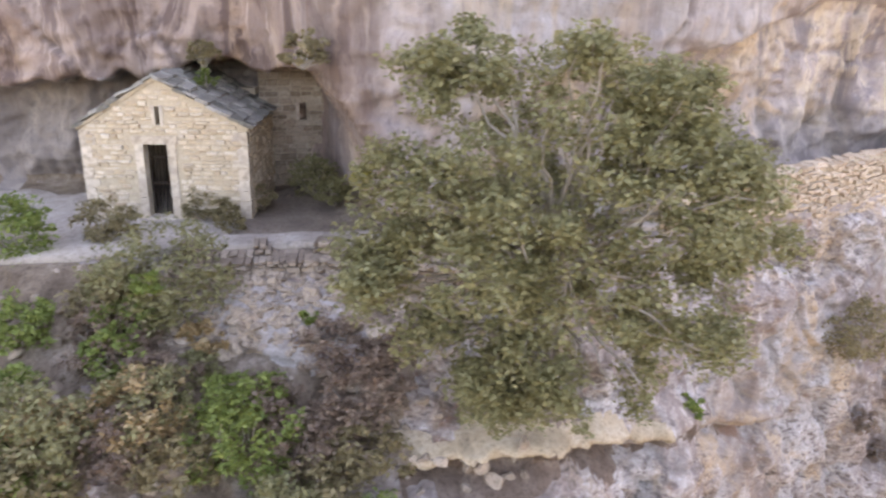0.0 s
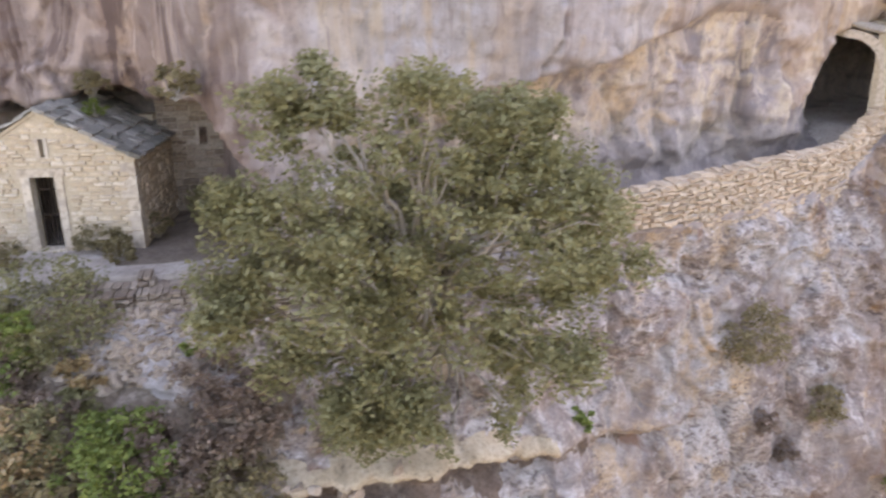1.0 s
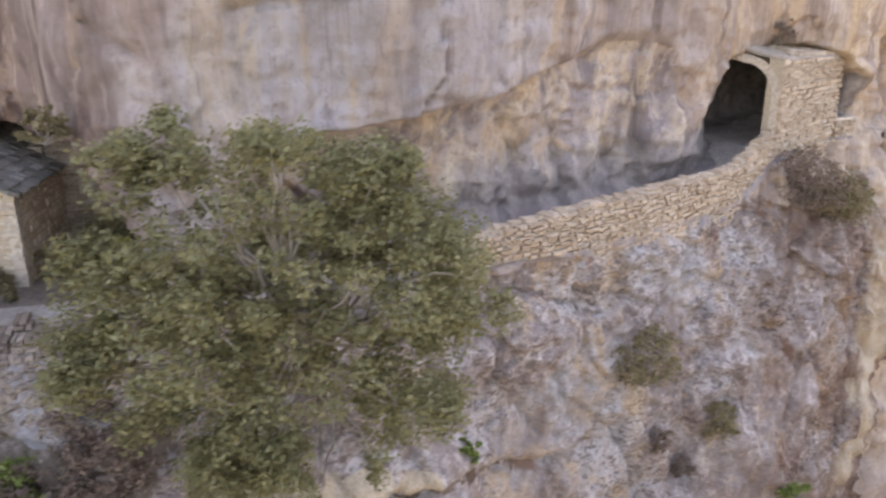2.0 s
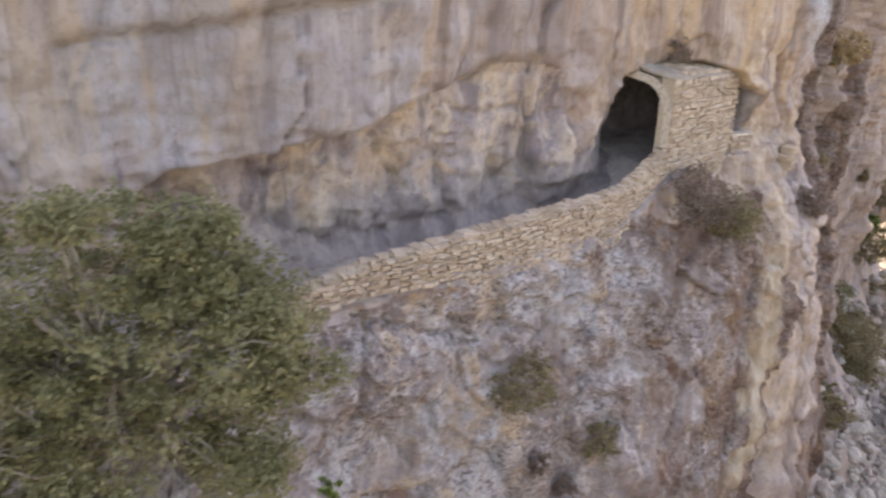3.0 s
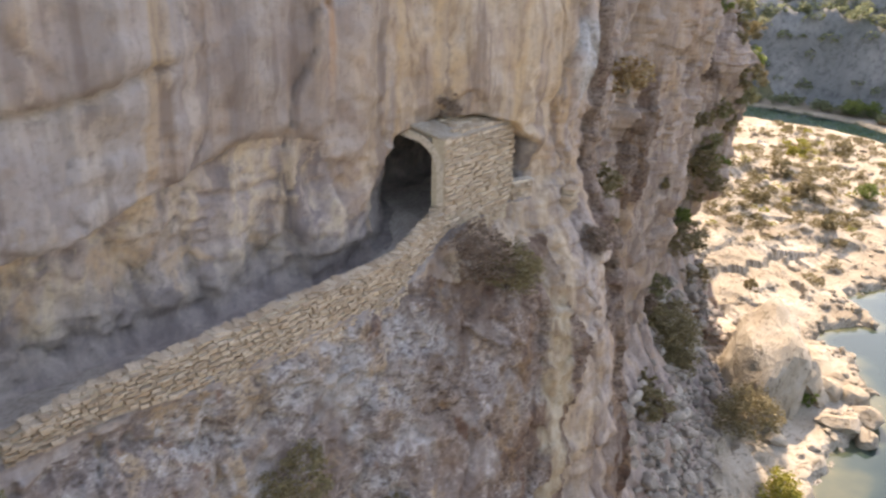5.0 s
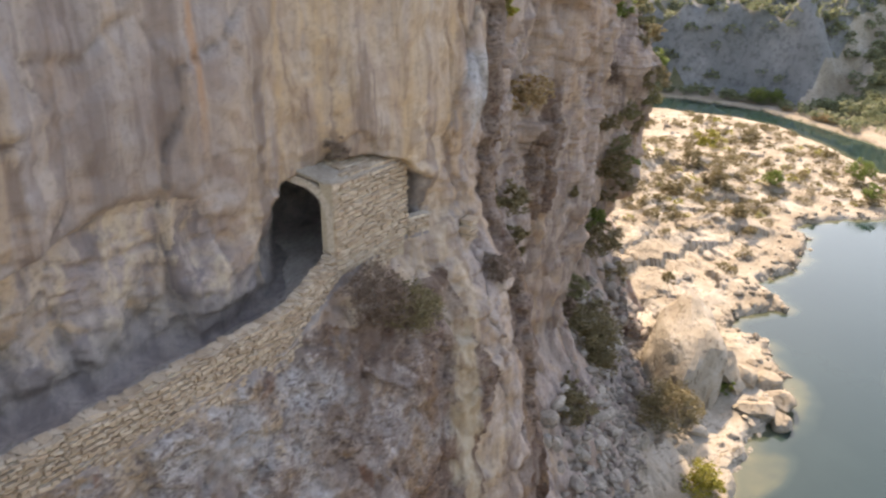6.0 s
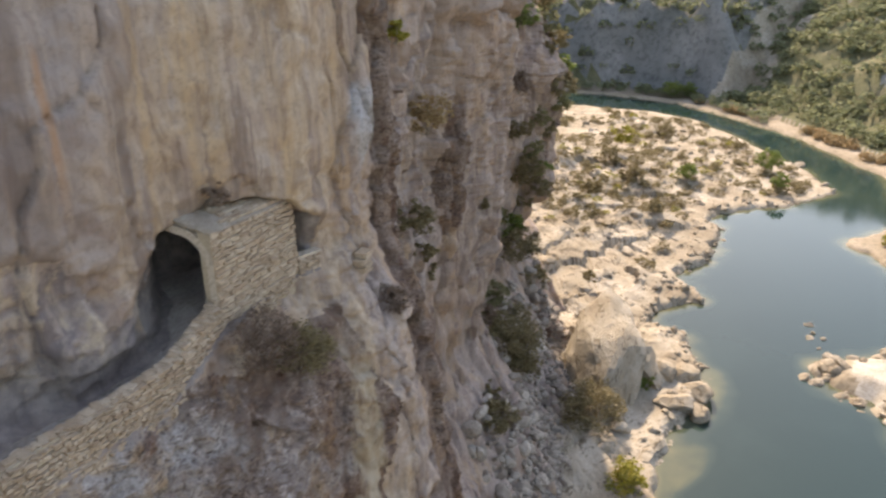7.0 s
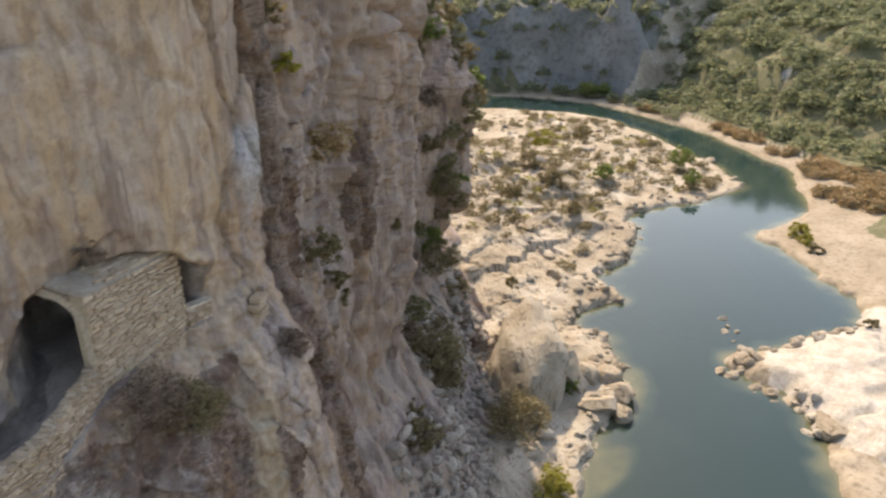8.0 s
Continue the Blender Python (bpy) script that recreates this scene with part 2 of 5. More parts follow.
def rock_weathered():
    m = Nodes("weathered_limestone")
    flow, bed = m.mapped((1.0, 1.0, 0.5)), m.mapped((1.0, 1.0, 1.9))
    big, a, b = m.noise(0.17, 4, 0.6, flow, 1.2), m.noise(0.42, 4, 0.55, flow, 1.0), m.noise(1.6, 5, 0.62, flow, 0.7)
    f, g = m.noise(4.2, 6, 0.70, bed, 0.5), m.noise(11.0, 4, 0.6)
    c = m.ramp(a, (0.33, (0.20, 0.165, 0.15)), (0.43, (0.29, 0.28, 0.28)), (0.50, (0.375, 0.37, 0.375)), (0.58, (0.31, 0.285, 0.275)), (0.67, (0.38, 0.30, 0.22)))
    c = m.mix(m.ramp(big, (0.44, 0.0), (0.54, 0.75)), c, m.ramp(b, (0.4, (0.17, 0.13, 0.12)), (0.6, (0.29, 0.235, 0.21))))
    c = m.mix(m.ramp(b, (0.55, 0.0), (0.66, 0.75)), c, (0.47, 0.45, 0.445))
    c = m.mix(m.ramp(b, (0.32, 0.7), (0.43, 0.0)), c, (0.22, 0.19, 0.185))
    c = m.mix(m.ramp(m.noise(0.6, 4, 0.6, None, 0.5), (0.57, 0.0), (0.66, 0.8)), c, (0.42, 0.32, 0.22))
    c = m.mix(m.ramp(m.noise(0.85, 4, 0.6, flow, 0.8), (0.31, 0.85), (0.40, 0.0)), c, (0.20, 0.12, 0.09))
    zone = m.ramp(m.noise(0.33, 3, 0.55), (0.40, 0.25), (0.56, 1.0))
    c = m.mix(m.math("MULTIPLY", m.ramp(f, (0.40, 0.95), (0.49, 0.0)), zone), c, (0.125, 0.105, 0.10))
    c = m.mix(m.math("MULTIPLY", m.ramp(f, (0.56, 0.0), (0.65, 0.8)), zone), c, (0.52, 0.505, 0.50))
    c = m.mix(m.ramp(g, (0.36, 0.35), (0.50, 0.0)), c, (0.17, 0.15, 0.145))
    sep = m.t.nodes.new("ShaderNodeSeparateXYZ")
    m.link(m.co, sep.inputs[0])
    d = m.math("ADD", m.math("MULTIPLY", m.math("SUBTRACT", sep.outputs[0], 14.0), 0.08), m.math("MULTIPLY", m.math("SUBTRACT", m.noise(0.40, 4, 0.6), 0.5), 3.6))
    c = m.mix(m.ramp(d, (0.2, 0.0), (0.9, 1.0)), c, m.mix(1.0, c, (0.66, 0.55, 0.485), "MULTIPLY"))
    c = ochre_column(m, m.mix(1.0, c, (0.97, 0.915, 0.88), "MULTIPLY"))
    pits = m.ramp(m.voronoi(3.4, m.mapped((1, 1, 1.9))), (0.05, 0.0), (0.34, 1.0))
    h = m.math("ADD", m.math("MULTIPLY", m.math("MULTIPLY", pits, zone), 0.6), m.math("ADD", b, m.math("MULTIPLY", f, 1.0)))
    return m.done(c, 0.93, m.bump(h, 0.75, 0.16))


def rock_bank():
    m = Nodes("pale_bank_limestone")
    a, b, f = m.noise(0.12, 5, 0.6), m.noise(0.7, 6, 0.65, None, 0.6), m.noise(4.0, 6, 0.7)
    c = m.ramp(a, (0.34, (0.225, 0.185, 0.138)), (0.50, (0.335, 0.293, 0.235)), (0.66, (0.425, 0.385, 0.33)))
    c = m.mix(m.ramp(b, (0.30, 0.8), (0.46, 0.0)), c, (0.22, 0.175, 0.12))
    c = m.mix(m.ramp(f, (0.34, 0.5), (0.50, 0.0)), c, (0.24, 0.20, 0.15))
    c = m.mix(m.ramp(m.noise(0.55, 4, 0.6, m.mapped((1.0, 2.4, 2.4)), 1.2), (0.36, 0.8), (0.42, 0.0)), c, (0.115, 0.092, 0.066))
    h = m.math("ADD", b, m.math("MULTIPLY", f, 0.35))
    return m.done(c, 0.93, m.bump(h, 0.7, 0.5))


def soil(name, c1, c2, c3, scale=1.5):
    m = Nodes(name)
    a, b = m.noise(scale, 6, 0.65), m.noise(scale * 9, 5, 0.7)
    c = m.ramp(a, (0.32, c1), (0.52, c2), (0.70, c3))
    c = m.mix(m.ramp(b, (0.34, 0.6), (0.52, 0.0)), c, tuple(v * 0.45 for v in c1))
    return m.done(c, 0.95, m.bump(m.math("ADD", a, b), 0.7, 0.12))


def masonry(name, c1, c2, c3):
    m = Nodes(name)
    info = m.t.nodes.new("ShaderNodeObjectInfo").outputs["Random"]
    isl = m.t.nodes.new("ShaderNodeNewGeometry").outputs["Random Per Island"]
    v = m.math("FRACT", m.math("ADD", info, isl))
    c = m.ramp(v, (0.0, c1), (0.35, c2), (0.7, c3), (1.0, tuple(0.8 * x for x in c2)))
    f, g = m.noise(7.0, 6, 0.7), m.noise(1.4, 4, 0.6)
    c = m.mix(m.ramp(f, (0.36, 0.6), (0.54, 0.0)), c, tuple(0.4 * x for x in c1))
    c = m.mix(m.ramp(g, (0.52, 0.0), (0.68, 0.5)), c, (0.30, 0.26, 0.235))
    return m.done(c, 0.92, m.bump(f, 0.6, 0.03))


def leafy(name, c1, c2, c3, through_light=0.35):
    m = Nodes(name)
    isl = m.t.nodes.new("ShaderNodeNewGeometry").outputs["Random Per Island"]
    big = m.noise(0.9, 3, 0.5)
    c = m.ramp(m.math("ADD", m.math("MULTIPLY", isl, 0.6), m.math("MULTIPLY", big, 0.45)), (0.15, c1), (0.5, c2), (0.85, c3))
    m.bsdf.inputs["Transmission Weight"].default_value = 0.0
    mat = m.done(c, 0.6, None, 0.3)
    tr = m.t.nodes.new("ShaderNodeBsdfTranslucent")
    m.link(c, tr.inputs["Color"])
    mx = m.t.nodes.new("ShaderNodeMixShader")
    mx.inputs[0].default_value = through_light
    m.link(m.bsdf.outputs[0], mx.inputs[1])
    m.link(tr.outputs[0], mx.inputs[2])
    m.link(mx.outputs[0], m.out.inputs[0])
    return mat


def plain(name, color, rough=0.8, metal=0.0, scale=12.0, bump=0.02):
    m = Nodes(name)
    f = m.noise(scale, 5, 0.65)
    c = m.mix(m.ramp(f, (0.35, 0.5), (0.6, 0.0)), color, tuple(0.5 * v for v in color))
    m.bsdf.inputs["Metallic"].default_value = metal
    return m.done(c, rough, m.bump(f, 0.4, bump))


def river():
    """Green-brown over the shallows, blue-green where the bed drops away."""
    m = Nodes("river_water")
    depth = m.t.nodes.new("ShaderNodeAttribute")
    depth.attribute_name = "depth"
    d = m.math("ADD", depth.outputs["Fac"], m.math("MULTIPLY", m.math("SUBTRACT", m.noise(0.35, 4, 0.6), 0.5), 0.9))
    c = m.ramp(m.math("DIVIDE", d, 3.4), (0.0, (0.13, 0.125, 0.075)), (0.22, (0.075, 0.085, 0.055)), (0.5, (0.028, 0.048, 0.042)), (0.85, (0.013, 0.031, 0.031)))
    c = m.mix(m.ramp(m.noise(0.09, 4, 0.6), (0.45, 0.0), (0.7, 0.5)), c, (0.018, 0.039, 0.038))
    m.bsdf.inputs["IOR"].default_value = 1.33
    return m.done(c, 0.05, m.bump(m.noise(0.9, 4, 0.6, m.mapped((1.0, 1.6, 1.0)), 0.5), 0.05, 0.12), 0.5)


M_STREAK, M_WEATHER, M_BANK = rock_streaked(), rock_weathered(), rock_bank()
M_ALCOVE, M_RECESS_SHADE = rock_alcove(), rock_recess_shade()
M_BED = soil("river_bed", (0.012, 0.034, 0.044), (0.016, 0.042, 0.052), (0.026, 0.050, 0.052), 0.12)
M_SHOAL = soil("shoal_sand", (0.075, 0.075, 0.045), (0.11, 0.105, 0.06), (0.15, 0.135, 0.08), 0.25)
M_SAND = soil("river_sand", (0.22, 0.18, 0.13), (0.28, 0.235, 0.18), (0.34, 0.295, 0.24), 0.15)
M_WHITE = soil("bleached_limestone", (0.31, 0.275, 0.225), (0.42, 0.39, 0.35), (0.50, 0.475, 0.44), 0.5)
M_SCRUB = soil("scrub_soil", (0.09, 0.095, 0.05), (0.125, 0.125, 0.07), (0.19, 0.165, 0.105), 0.12)
M_SCARP = soil("mossy_scarp", (0.125, 0.135, 0.13), (0.185, 0.19, 0.187), (0.28, 0.28, 0.272), 0.06)
M_SLOPE = soil("slope_soil", (0.11, 0.08, 0.058), (0.195, 0.15, 0.115), (0.32, 0.27, 0.23), 1.3)
M_EARTH = soil("bare_earth", (0.13, 0.10, 0.08), (0.20, 0.16, 0.13), (0.28, 0.24, 0.205), 1.1)
M_PATH = soil("path_screed", (0.29, 0.25, 0.22), (0.375, 0.33, 0.295), (0.45, 0.41, 0.375), 0.9)
M_TAN = soil("tan_limestone", (0.34, 0.265, 0.185), (0.43, 0.35, 0.26), (0.49, 0.43, 0.35), 1.2)
M_TALUS = masonry("talus_stone", (0.20, 0.165, 0.14), (0.30, 0.26, 0.22), (0.42, 0.375, 0.325))
M_TUMBLE = masonry("tumbled_stone", (0.19, 0.145, 0.115), (0.285, 0.225, 0.175), (0.36, 0.295, 0.24))
M_CREVICE_SHADE = soil("shaded_red_brown_rock", (0.10, 0.07, 0.055), (0.16, 0.115, 0.09), (0.24, 0.19, 0.16), 1.2)
M_STONE = masonry("chapel_stone", (0.45, 0.35, 0.245), (0.55, 0.45, 0.335), (0.62, 0.545, 0.45))
M_RUBBLE = masonry("rubble_stone", (0.345, 0.255, 0.18), (0.455, 0.35, 0.255), (0.54, 0.44, 0.34))
M_DRESSED = masonry("dressed_stone", (0.41, 0.34, 0.27), (0.49, 0.415, 0.335), (0.545, 0.475, 0.395))
M_SLATE = masonry("roof_stone", (0.14, 0.135, 0.115), (0.22, 0.21, 0.185), (0.36, 0.34, 0.305))
M_MORTAR = plain("lime_mortar", (0.43, 0.36, 0.27), 0.95)
M_CAP = soil("mortar_cap", (0.29, 0.24, 0.195), (0.38, 0.325, 0.27), (0.45, 0.395, 0.335), 1.6)
M_IRON = plain("rusted_iron", (0.05, 0.038, 0.032), 0.7, 0.6)
M_BARK = plain("grey_bark", (0.29, 0.26, 0.225), 0.95, 0.0, 9.0, 0.03)
M_OAK = leafy("oak_leaves", (0.135, 0.133, 0.066), (0.187, 0.18, 0.089), (0.24, 0.226, 0.12))
M_OLIVE = leafy("olive_scrub", (0.13, 0.108, 0.06), (0.195, 0.163, 0.088), (0.26, 0.213, 0.12))
M_GREEN = leafy("fresh_leaves", (0.085, 0.12, 0.035), (0.14, 0.19, 0.05), (0.21, 0.25, 0.075))
M_YELLOW = leafy("autumn_leaves", (0.16, 0.16, 0.03), (0.28, 0.27, 0.05), (0.36, 0.30, 0.08))
M_DRY = leafy("dry_scrub", (0.135, 0.095, 0.075), (0.20, 0.145, 0.115), (0.27, 0.205, 0.16))
M_RUST = leafy("rusty_scrub", (0.25, 0.165, 0.085), (0.35, 0.24, 0.125), (0.39, 0.31, 0.185))
M_FOREST = leafy("forest_leaves", (0.135, 0.16, 0.098), (0.20, 0.225, 0.132), (0.275, 0.288, 0.172), 0.5)
M_WATER = river()

# ---- cliff: y as a function of x and height ----
FLOOR = ((-45, 34.82), (0.5, 34.82), (2.2, 35.0), (8, 35.3), (19, 35.2), (21.5, 36.3), (26, 36.6), (40, 36.6))
EDGE = ((-45, 24), (-12, 19.6), (-8, 18.8), (-4, 18.55), (0, 18.3), (2.5, 17.2), (7, 16.6), (12, 17.65), (15.5, 18.85), (19, 20.05), (21.3, 21.2), (23.5, 22.05), (25.7, 22.85), (26.8, 22.75), (28, 22.6), (30, 23.6), (32, 24.9), (33, 28))
ALCOVE = ((-45, 30), (-12, 26), (-6, 25.4), (-1, 24.9), (0.5, 24.5), (1.05, 22.4), (1.6, 20.2), (2.4, 19.2), (4.4, 18.9), (6, 18.95), (8, 19.2), (10, 19.6), (12, 20.2), (15, 21.2), (18, 22.1), (19.4, 22.8), (20.3, 23.3), (21.0, 24.5), (21.7, 26.4), (22.5, 27.0), (25, 27.2), (26.1, 27.2), (26.32, 23.1), (27.0, 22.65), (29.5, 23.6), (32, 25.0), (33, 28))
UPPER = ((-45, 29), (-12, 24.6), (-6, 23.3), (-3.5, 22.9), (-1.5, 22.6), (-0.9, 21.8), (-0.25, 19.0), (0.5, 18.0), (2.7, 16.8), (4.2, 17.6), (6.5, 17.9), (9.4, 17.8), (12.3, 19.2), (15.3, 20.9), (18.3, 22.0), (20.5, 22.7), (22.5, 22.9), (25, 22.55), (26.2, 22.5), (27.2, 22.8), (28, 23.2), (30.5, 24.0), (32, 24.6), (32.8, 26.0), (33.4, 28.6))
LIP = ((-45, 38.0), (-8, 37.8), (-6.2, 38.0), (-4.4, 38.1), (-3.4, 38.2), (-2, 38.3), (-1.0, 38.3), (-0.4, 38.6), (0.05, 38.6), (0.36, 38.05), (0.78, 37.4), (1.28, 36.4), (1.5, 35.6), (3.6, 35.6), (4.6, 38.2), (5.3, 38.65), (7.5, 38.85), (9.3, 39.15), (11, 39.5), (13, 39.9), (15, 40.3), (17.2, 40.0), (18.2, 37.2), (19.0, 37.5), (19.8, 38.5), (20.6, 39.4), (22, 39.6), (24, 39.6), (25.4, 39.3), (26.0, 38.75), (26.8, 38.5), (28, 38.5), (40, 38))
SOFT = ((-45, 0.35), (3, 0.25), (10, 0.16), (13, 0.4), (16, 1.2), (19, 1.3), (20.5, 0.6), (26.5, 0.35), (28, 2.5), (40, 4))
FALL = ((-45, 1.7), (0.5, 1.6), (3.5, 1.15), (6, 0.6), (9, 0.3), (12, 0.2), (16, 0.25), (20, 0.45), (25, 0.68), (30, 0.58), (32.3, 0.55), (33.3, 0.0))
REACH = ((-45, 40), (3.5, 40), (4.5, 4.5), (13.5, 4.5), (16, 9), (20, 7.0), (23, 4.6), (26, 3.9), (30, 3.2), (33, 3.0))
BACK = ((32, 29), (33.5, 30.3), (36, 31), (40, 33.4), (45, 37.2), (48, 38.2), (51, 39.2), (55, 40.1), (57.5, 43), (61, 47), (66, 50), (72, 52), (77, 53), (80, 54.2), (83, 60), (90, 72), (120, 97), (160, 134))
LEDGE = ((70, 56), (76, 54.4), (80, 54.0), (82.2, 54.6), (83.4, 56.0), (85, 60.5), (93, 73), (100, 84), (160, 140))
LEAN = ((33.5, -0.06), (45, -0.1), (52, -0.22), (56, -0.22), (60, -0.05), (70, -0.1), (76, -0.33), (81, -0.33), (86, 0.0))


def cliff_y(x, z):
    true_x = x
    x = x - 0.19 * np.clip(36 - z, 0, 16) * smooth(28, 31, x)   # the nose widens towards its foot
    fl, edge, alc, up = lerp_table(x, FLOOR), lerp_table(x, EDGE), lerp_table(x, ALCOVE), lerp_table(x, UPPER)
    lip, soft, fall = lerp_table(x, LIP), lerp_table(x, SOFT), lerp_table(x, FALL)
    d = np.maximum(fl - z, 0)
    low = edge - fall * np.minimum(d, lerp_table(x, REACH))
    y = low + (alc - low) * smooth(-0.14, 0.1, z - fl)
    w = 0.12 * vnoise(x * 0.8, 0, 3.3, 5) + (1 - smooth(-1.2, -0.5, x)) * 0.28 * fbm(x * 1.5, 0, 1.1, 3, 6)
    y = y + (up - alc) * smooth(-0.5, 0.5, (z - lip - w) / soft)
    back = lerp_table(true_x, BACK) + lerp_table(true_x, LEAN) * (np.minimum(z, 42) - 20)
    back = back - 0.9 * np.maximum(15 - z, 0) * smooth(38, 44, true_x)
    back = back + 0.95 * np.maximum(z - 35, 0) * smooth(62, 71, true_x)   # a wooded shoulder
    step = lerp_table(true_x + 0.95 * np.maximum(z - 28, 0), LEDGE) + 0.8 * np.maximum(z - 33, 0) + 0.4 * np.maximum(21 - z, 0)
    back = np.where(true_x > 72, np.minimum(back, step), back)   # a lower ledge beyond it
    return y + (back - y) * smooth(32.2, 33.4, x)


def cells(x, z, seed):
    """Cell offset (-1 to 1) and distance to the nearest cell border, on a unit grid."""
    i, k = np.floor(x), np.floor(z)
    f1, f2, val = np.full(x.shape, 9.0), np.full(x.shape, 9.0), np.zeros(x.shape)
    for a in (-1, 0, 1):
        for b in (-1, 0, 1):
            ci, ck = i + a, k + b
            px, pz = ci + 0.5 + 0.45 * hash3(ci, ck, ci * 0, seed), ck + 0.5 + 0.45 * hash3(ci, ck, ci * 0, seed + 1)
            d = np.hypot(x - px, z - pz)
            near = d < f1
            f2 = np.where(near, f1, np.minimum(f2, d))
            val = np.where(near, hash3(ci, ck, ci * 0, seed + 2), val)
            f1 = np.where(near, d, f1)
    return val, f2 - f1


CREVICE = ((0, 31.9), (2, 32.05), (4, 31.95), (6, 31.3), (7.5, 31.15), (9.8, 30.1), (11, 29.85), (13, 29.7))


def cliff_relief(x, z):
    """Outward relief in metres: flutes, strata, blocks and pits."""
    high = smooth(38.5, 40.5, z)
    far = smooth(32, 38, x)
    r = 0.42 * fbm(x * 0.22, 1.7, z * 0.16, 3, 11)
    r = r + high * 0.22 * fbm(x * 0.9, 4.1, z * 0.07, 3, 21)
    b = vnoise(x * 0.55, 8.2, z * 0.75, 31)
    r = r + (1 - high) * 0.22 * (np.abs(b) ** 0.5 * np.sign(b))
    r = r + 0.10 * fbm(x * 1.3, 2.0, z * 1.5, 4, 41)
    r = r + (1 - high) * 0.09 * fbm(x * 3.2, 6.0, z * 3.6, 3, 51)
    r = r - 0.10 * smooth(0.32, 0.5, np.abs(vnoise(x * 2.4, 9.9, z * 2.9, 61))) * (1 - 0.6 * high)
    r = r + far * (0.9 * fbm(x * 0.13, 3.0, z * 0.05, 3, 71) + 0.5 * fbm(x * 0.5, 5.0, z * 0.12, 3, 81))
    wx, wz = x + 0.5 * vnoise(x * 0.7, 1.0, z * 0.7, 201), z + 0.5 * vnoise(x * 0.7, 4.0, z * 0.7, 203)
    low = 1 - smooth(34.6, 35.6, z) * (1 - smooth(31, 34, x))
    v1, e1 = cells(wx * 0.42, wz * 0.55 + 0.12 * wx, 301)
    v2, e2 = cells(wx * 1.15, wz * 1.5 + 0.2 * wx, 311)
    v3, e3 = cells(wx * 3.0, wz * 3.6, 321)
    v4, e4 = cells(wx * 0.30, wz * 0.13, 331)
    r = r + low * (0.26 * v1 - 0.16 * (1 - smooth(0.0, 0.10, e1)) + 0.11 * v2 - 0.08 * (1 - smooth(0.0, 0.14, e2)) + 0.035 * v3)
    r = r + (1 - low) * (0.24 * v4 - 0.15 * (1 - smooth(0.0, 0.05, e4)) + 0.06 * v2 * smooth(41, 37, z) + 0.012 * v3)
    v5, e5 = cells(wx * 0.16, wz * 0.05, 341)
    r = r + far * (1.1 * v5 - 0.7 * (1 - smooth(0.0, 0.12, e5)) + 0.35 * v4)
    v6, e6 = cells(wx * 0.45 + 0.06 * wz, wz * 0.045, 361)
    r = r + smooth(27, 29, x) * (0.45 * v6 - 0.55 * (1 - smooth(0.0, 0.07, e6)))
    # flutes and bulges in the alcove, and a bedding seam above it
    alc = smooth(35.9, 36.6, z) * (1 - smooth(-0.6, 0.1, z - lerp_table(x, LIP))) * smooth(4, 7, x) * (1 - smooth(18, 20, x))
    r = r + alc * (0.30 * fbm(x * 1.0, 3.0, z * 0.3, 3, 371) + 0.2 * np.abs(vnoise(x * 0.5, 2.0, z * 0.6, 375)))
    seam = 40.75 + 0.165 * x + 0.15 * vnoise(x * 0.5, 0, 0, 381)
    span = smooth(3, 5, x) * (1 - smooth(11, 15, x))
    r = r + span * (0.30 * smooth(-0.07, 0.07, z - seam) - 0.34 * np.exp(-(((z - seam) / 0.11) ** 2)))
    # an overhanging bedding ledge with a crevice under it
    zl = lerp_table(x, CREVICE) + 0.12 * vnoise(x * 1.1, 0, 0, 351)
    w = smooth(0.2, 1.5, x) * (1 - smooth(11.5, 13, x)) * (0.65 + 0.5 * vnoise(x * 0.7, 1, 0, 353))
    r = r + w * (0.5 * np.exp(-(((z - zl - 0.22) / 0.24) ** 2)) - 0.6 * np.exp(-(((z - zl + 0.28) / 0.24) ** 2)))
    r = r + 0.7 * np.exp(-(((x - 29.7) / 1.1) ** 2) - ((z - 41.5) / 1.5) ** 2)
    strata = vnoise(x * 0.08, 2.0, z * 1.9 + 0.25 * vnoise(x * 0.4, 0, 0, 91), 95)
    return r + 0.07 * strata * (1 - 0.4 * high)


def surface_y(x, z):
    """The rock face itself, relief and all."""
    ledge = np.exp(-(((z - lerp_table(x, FLOOR)) / 0.35) ** 2)) * (1 - smooth(26, 28, x))
    return cliff_y(x, z) - cliff_relief(x, z) * (1 - 0.85 * ledge)


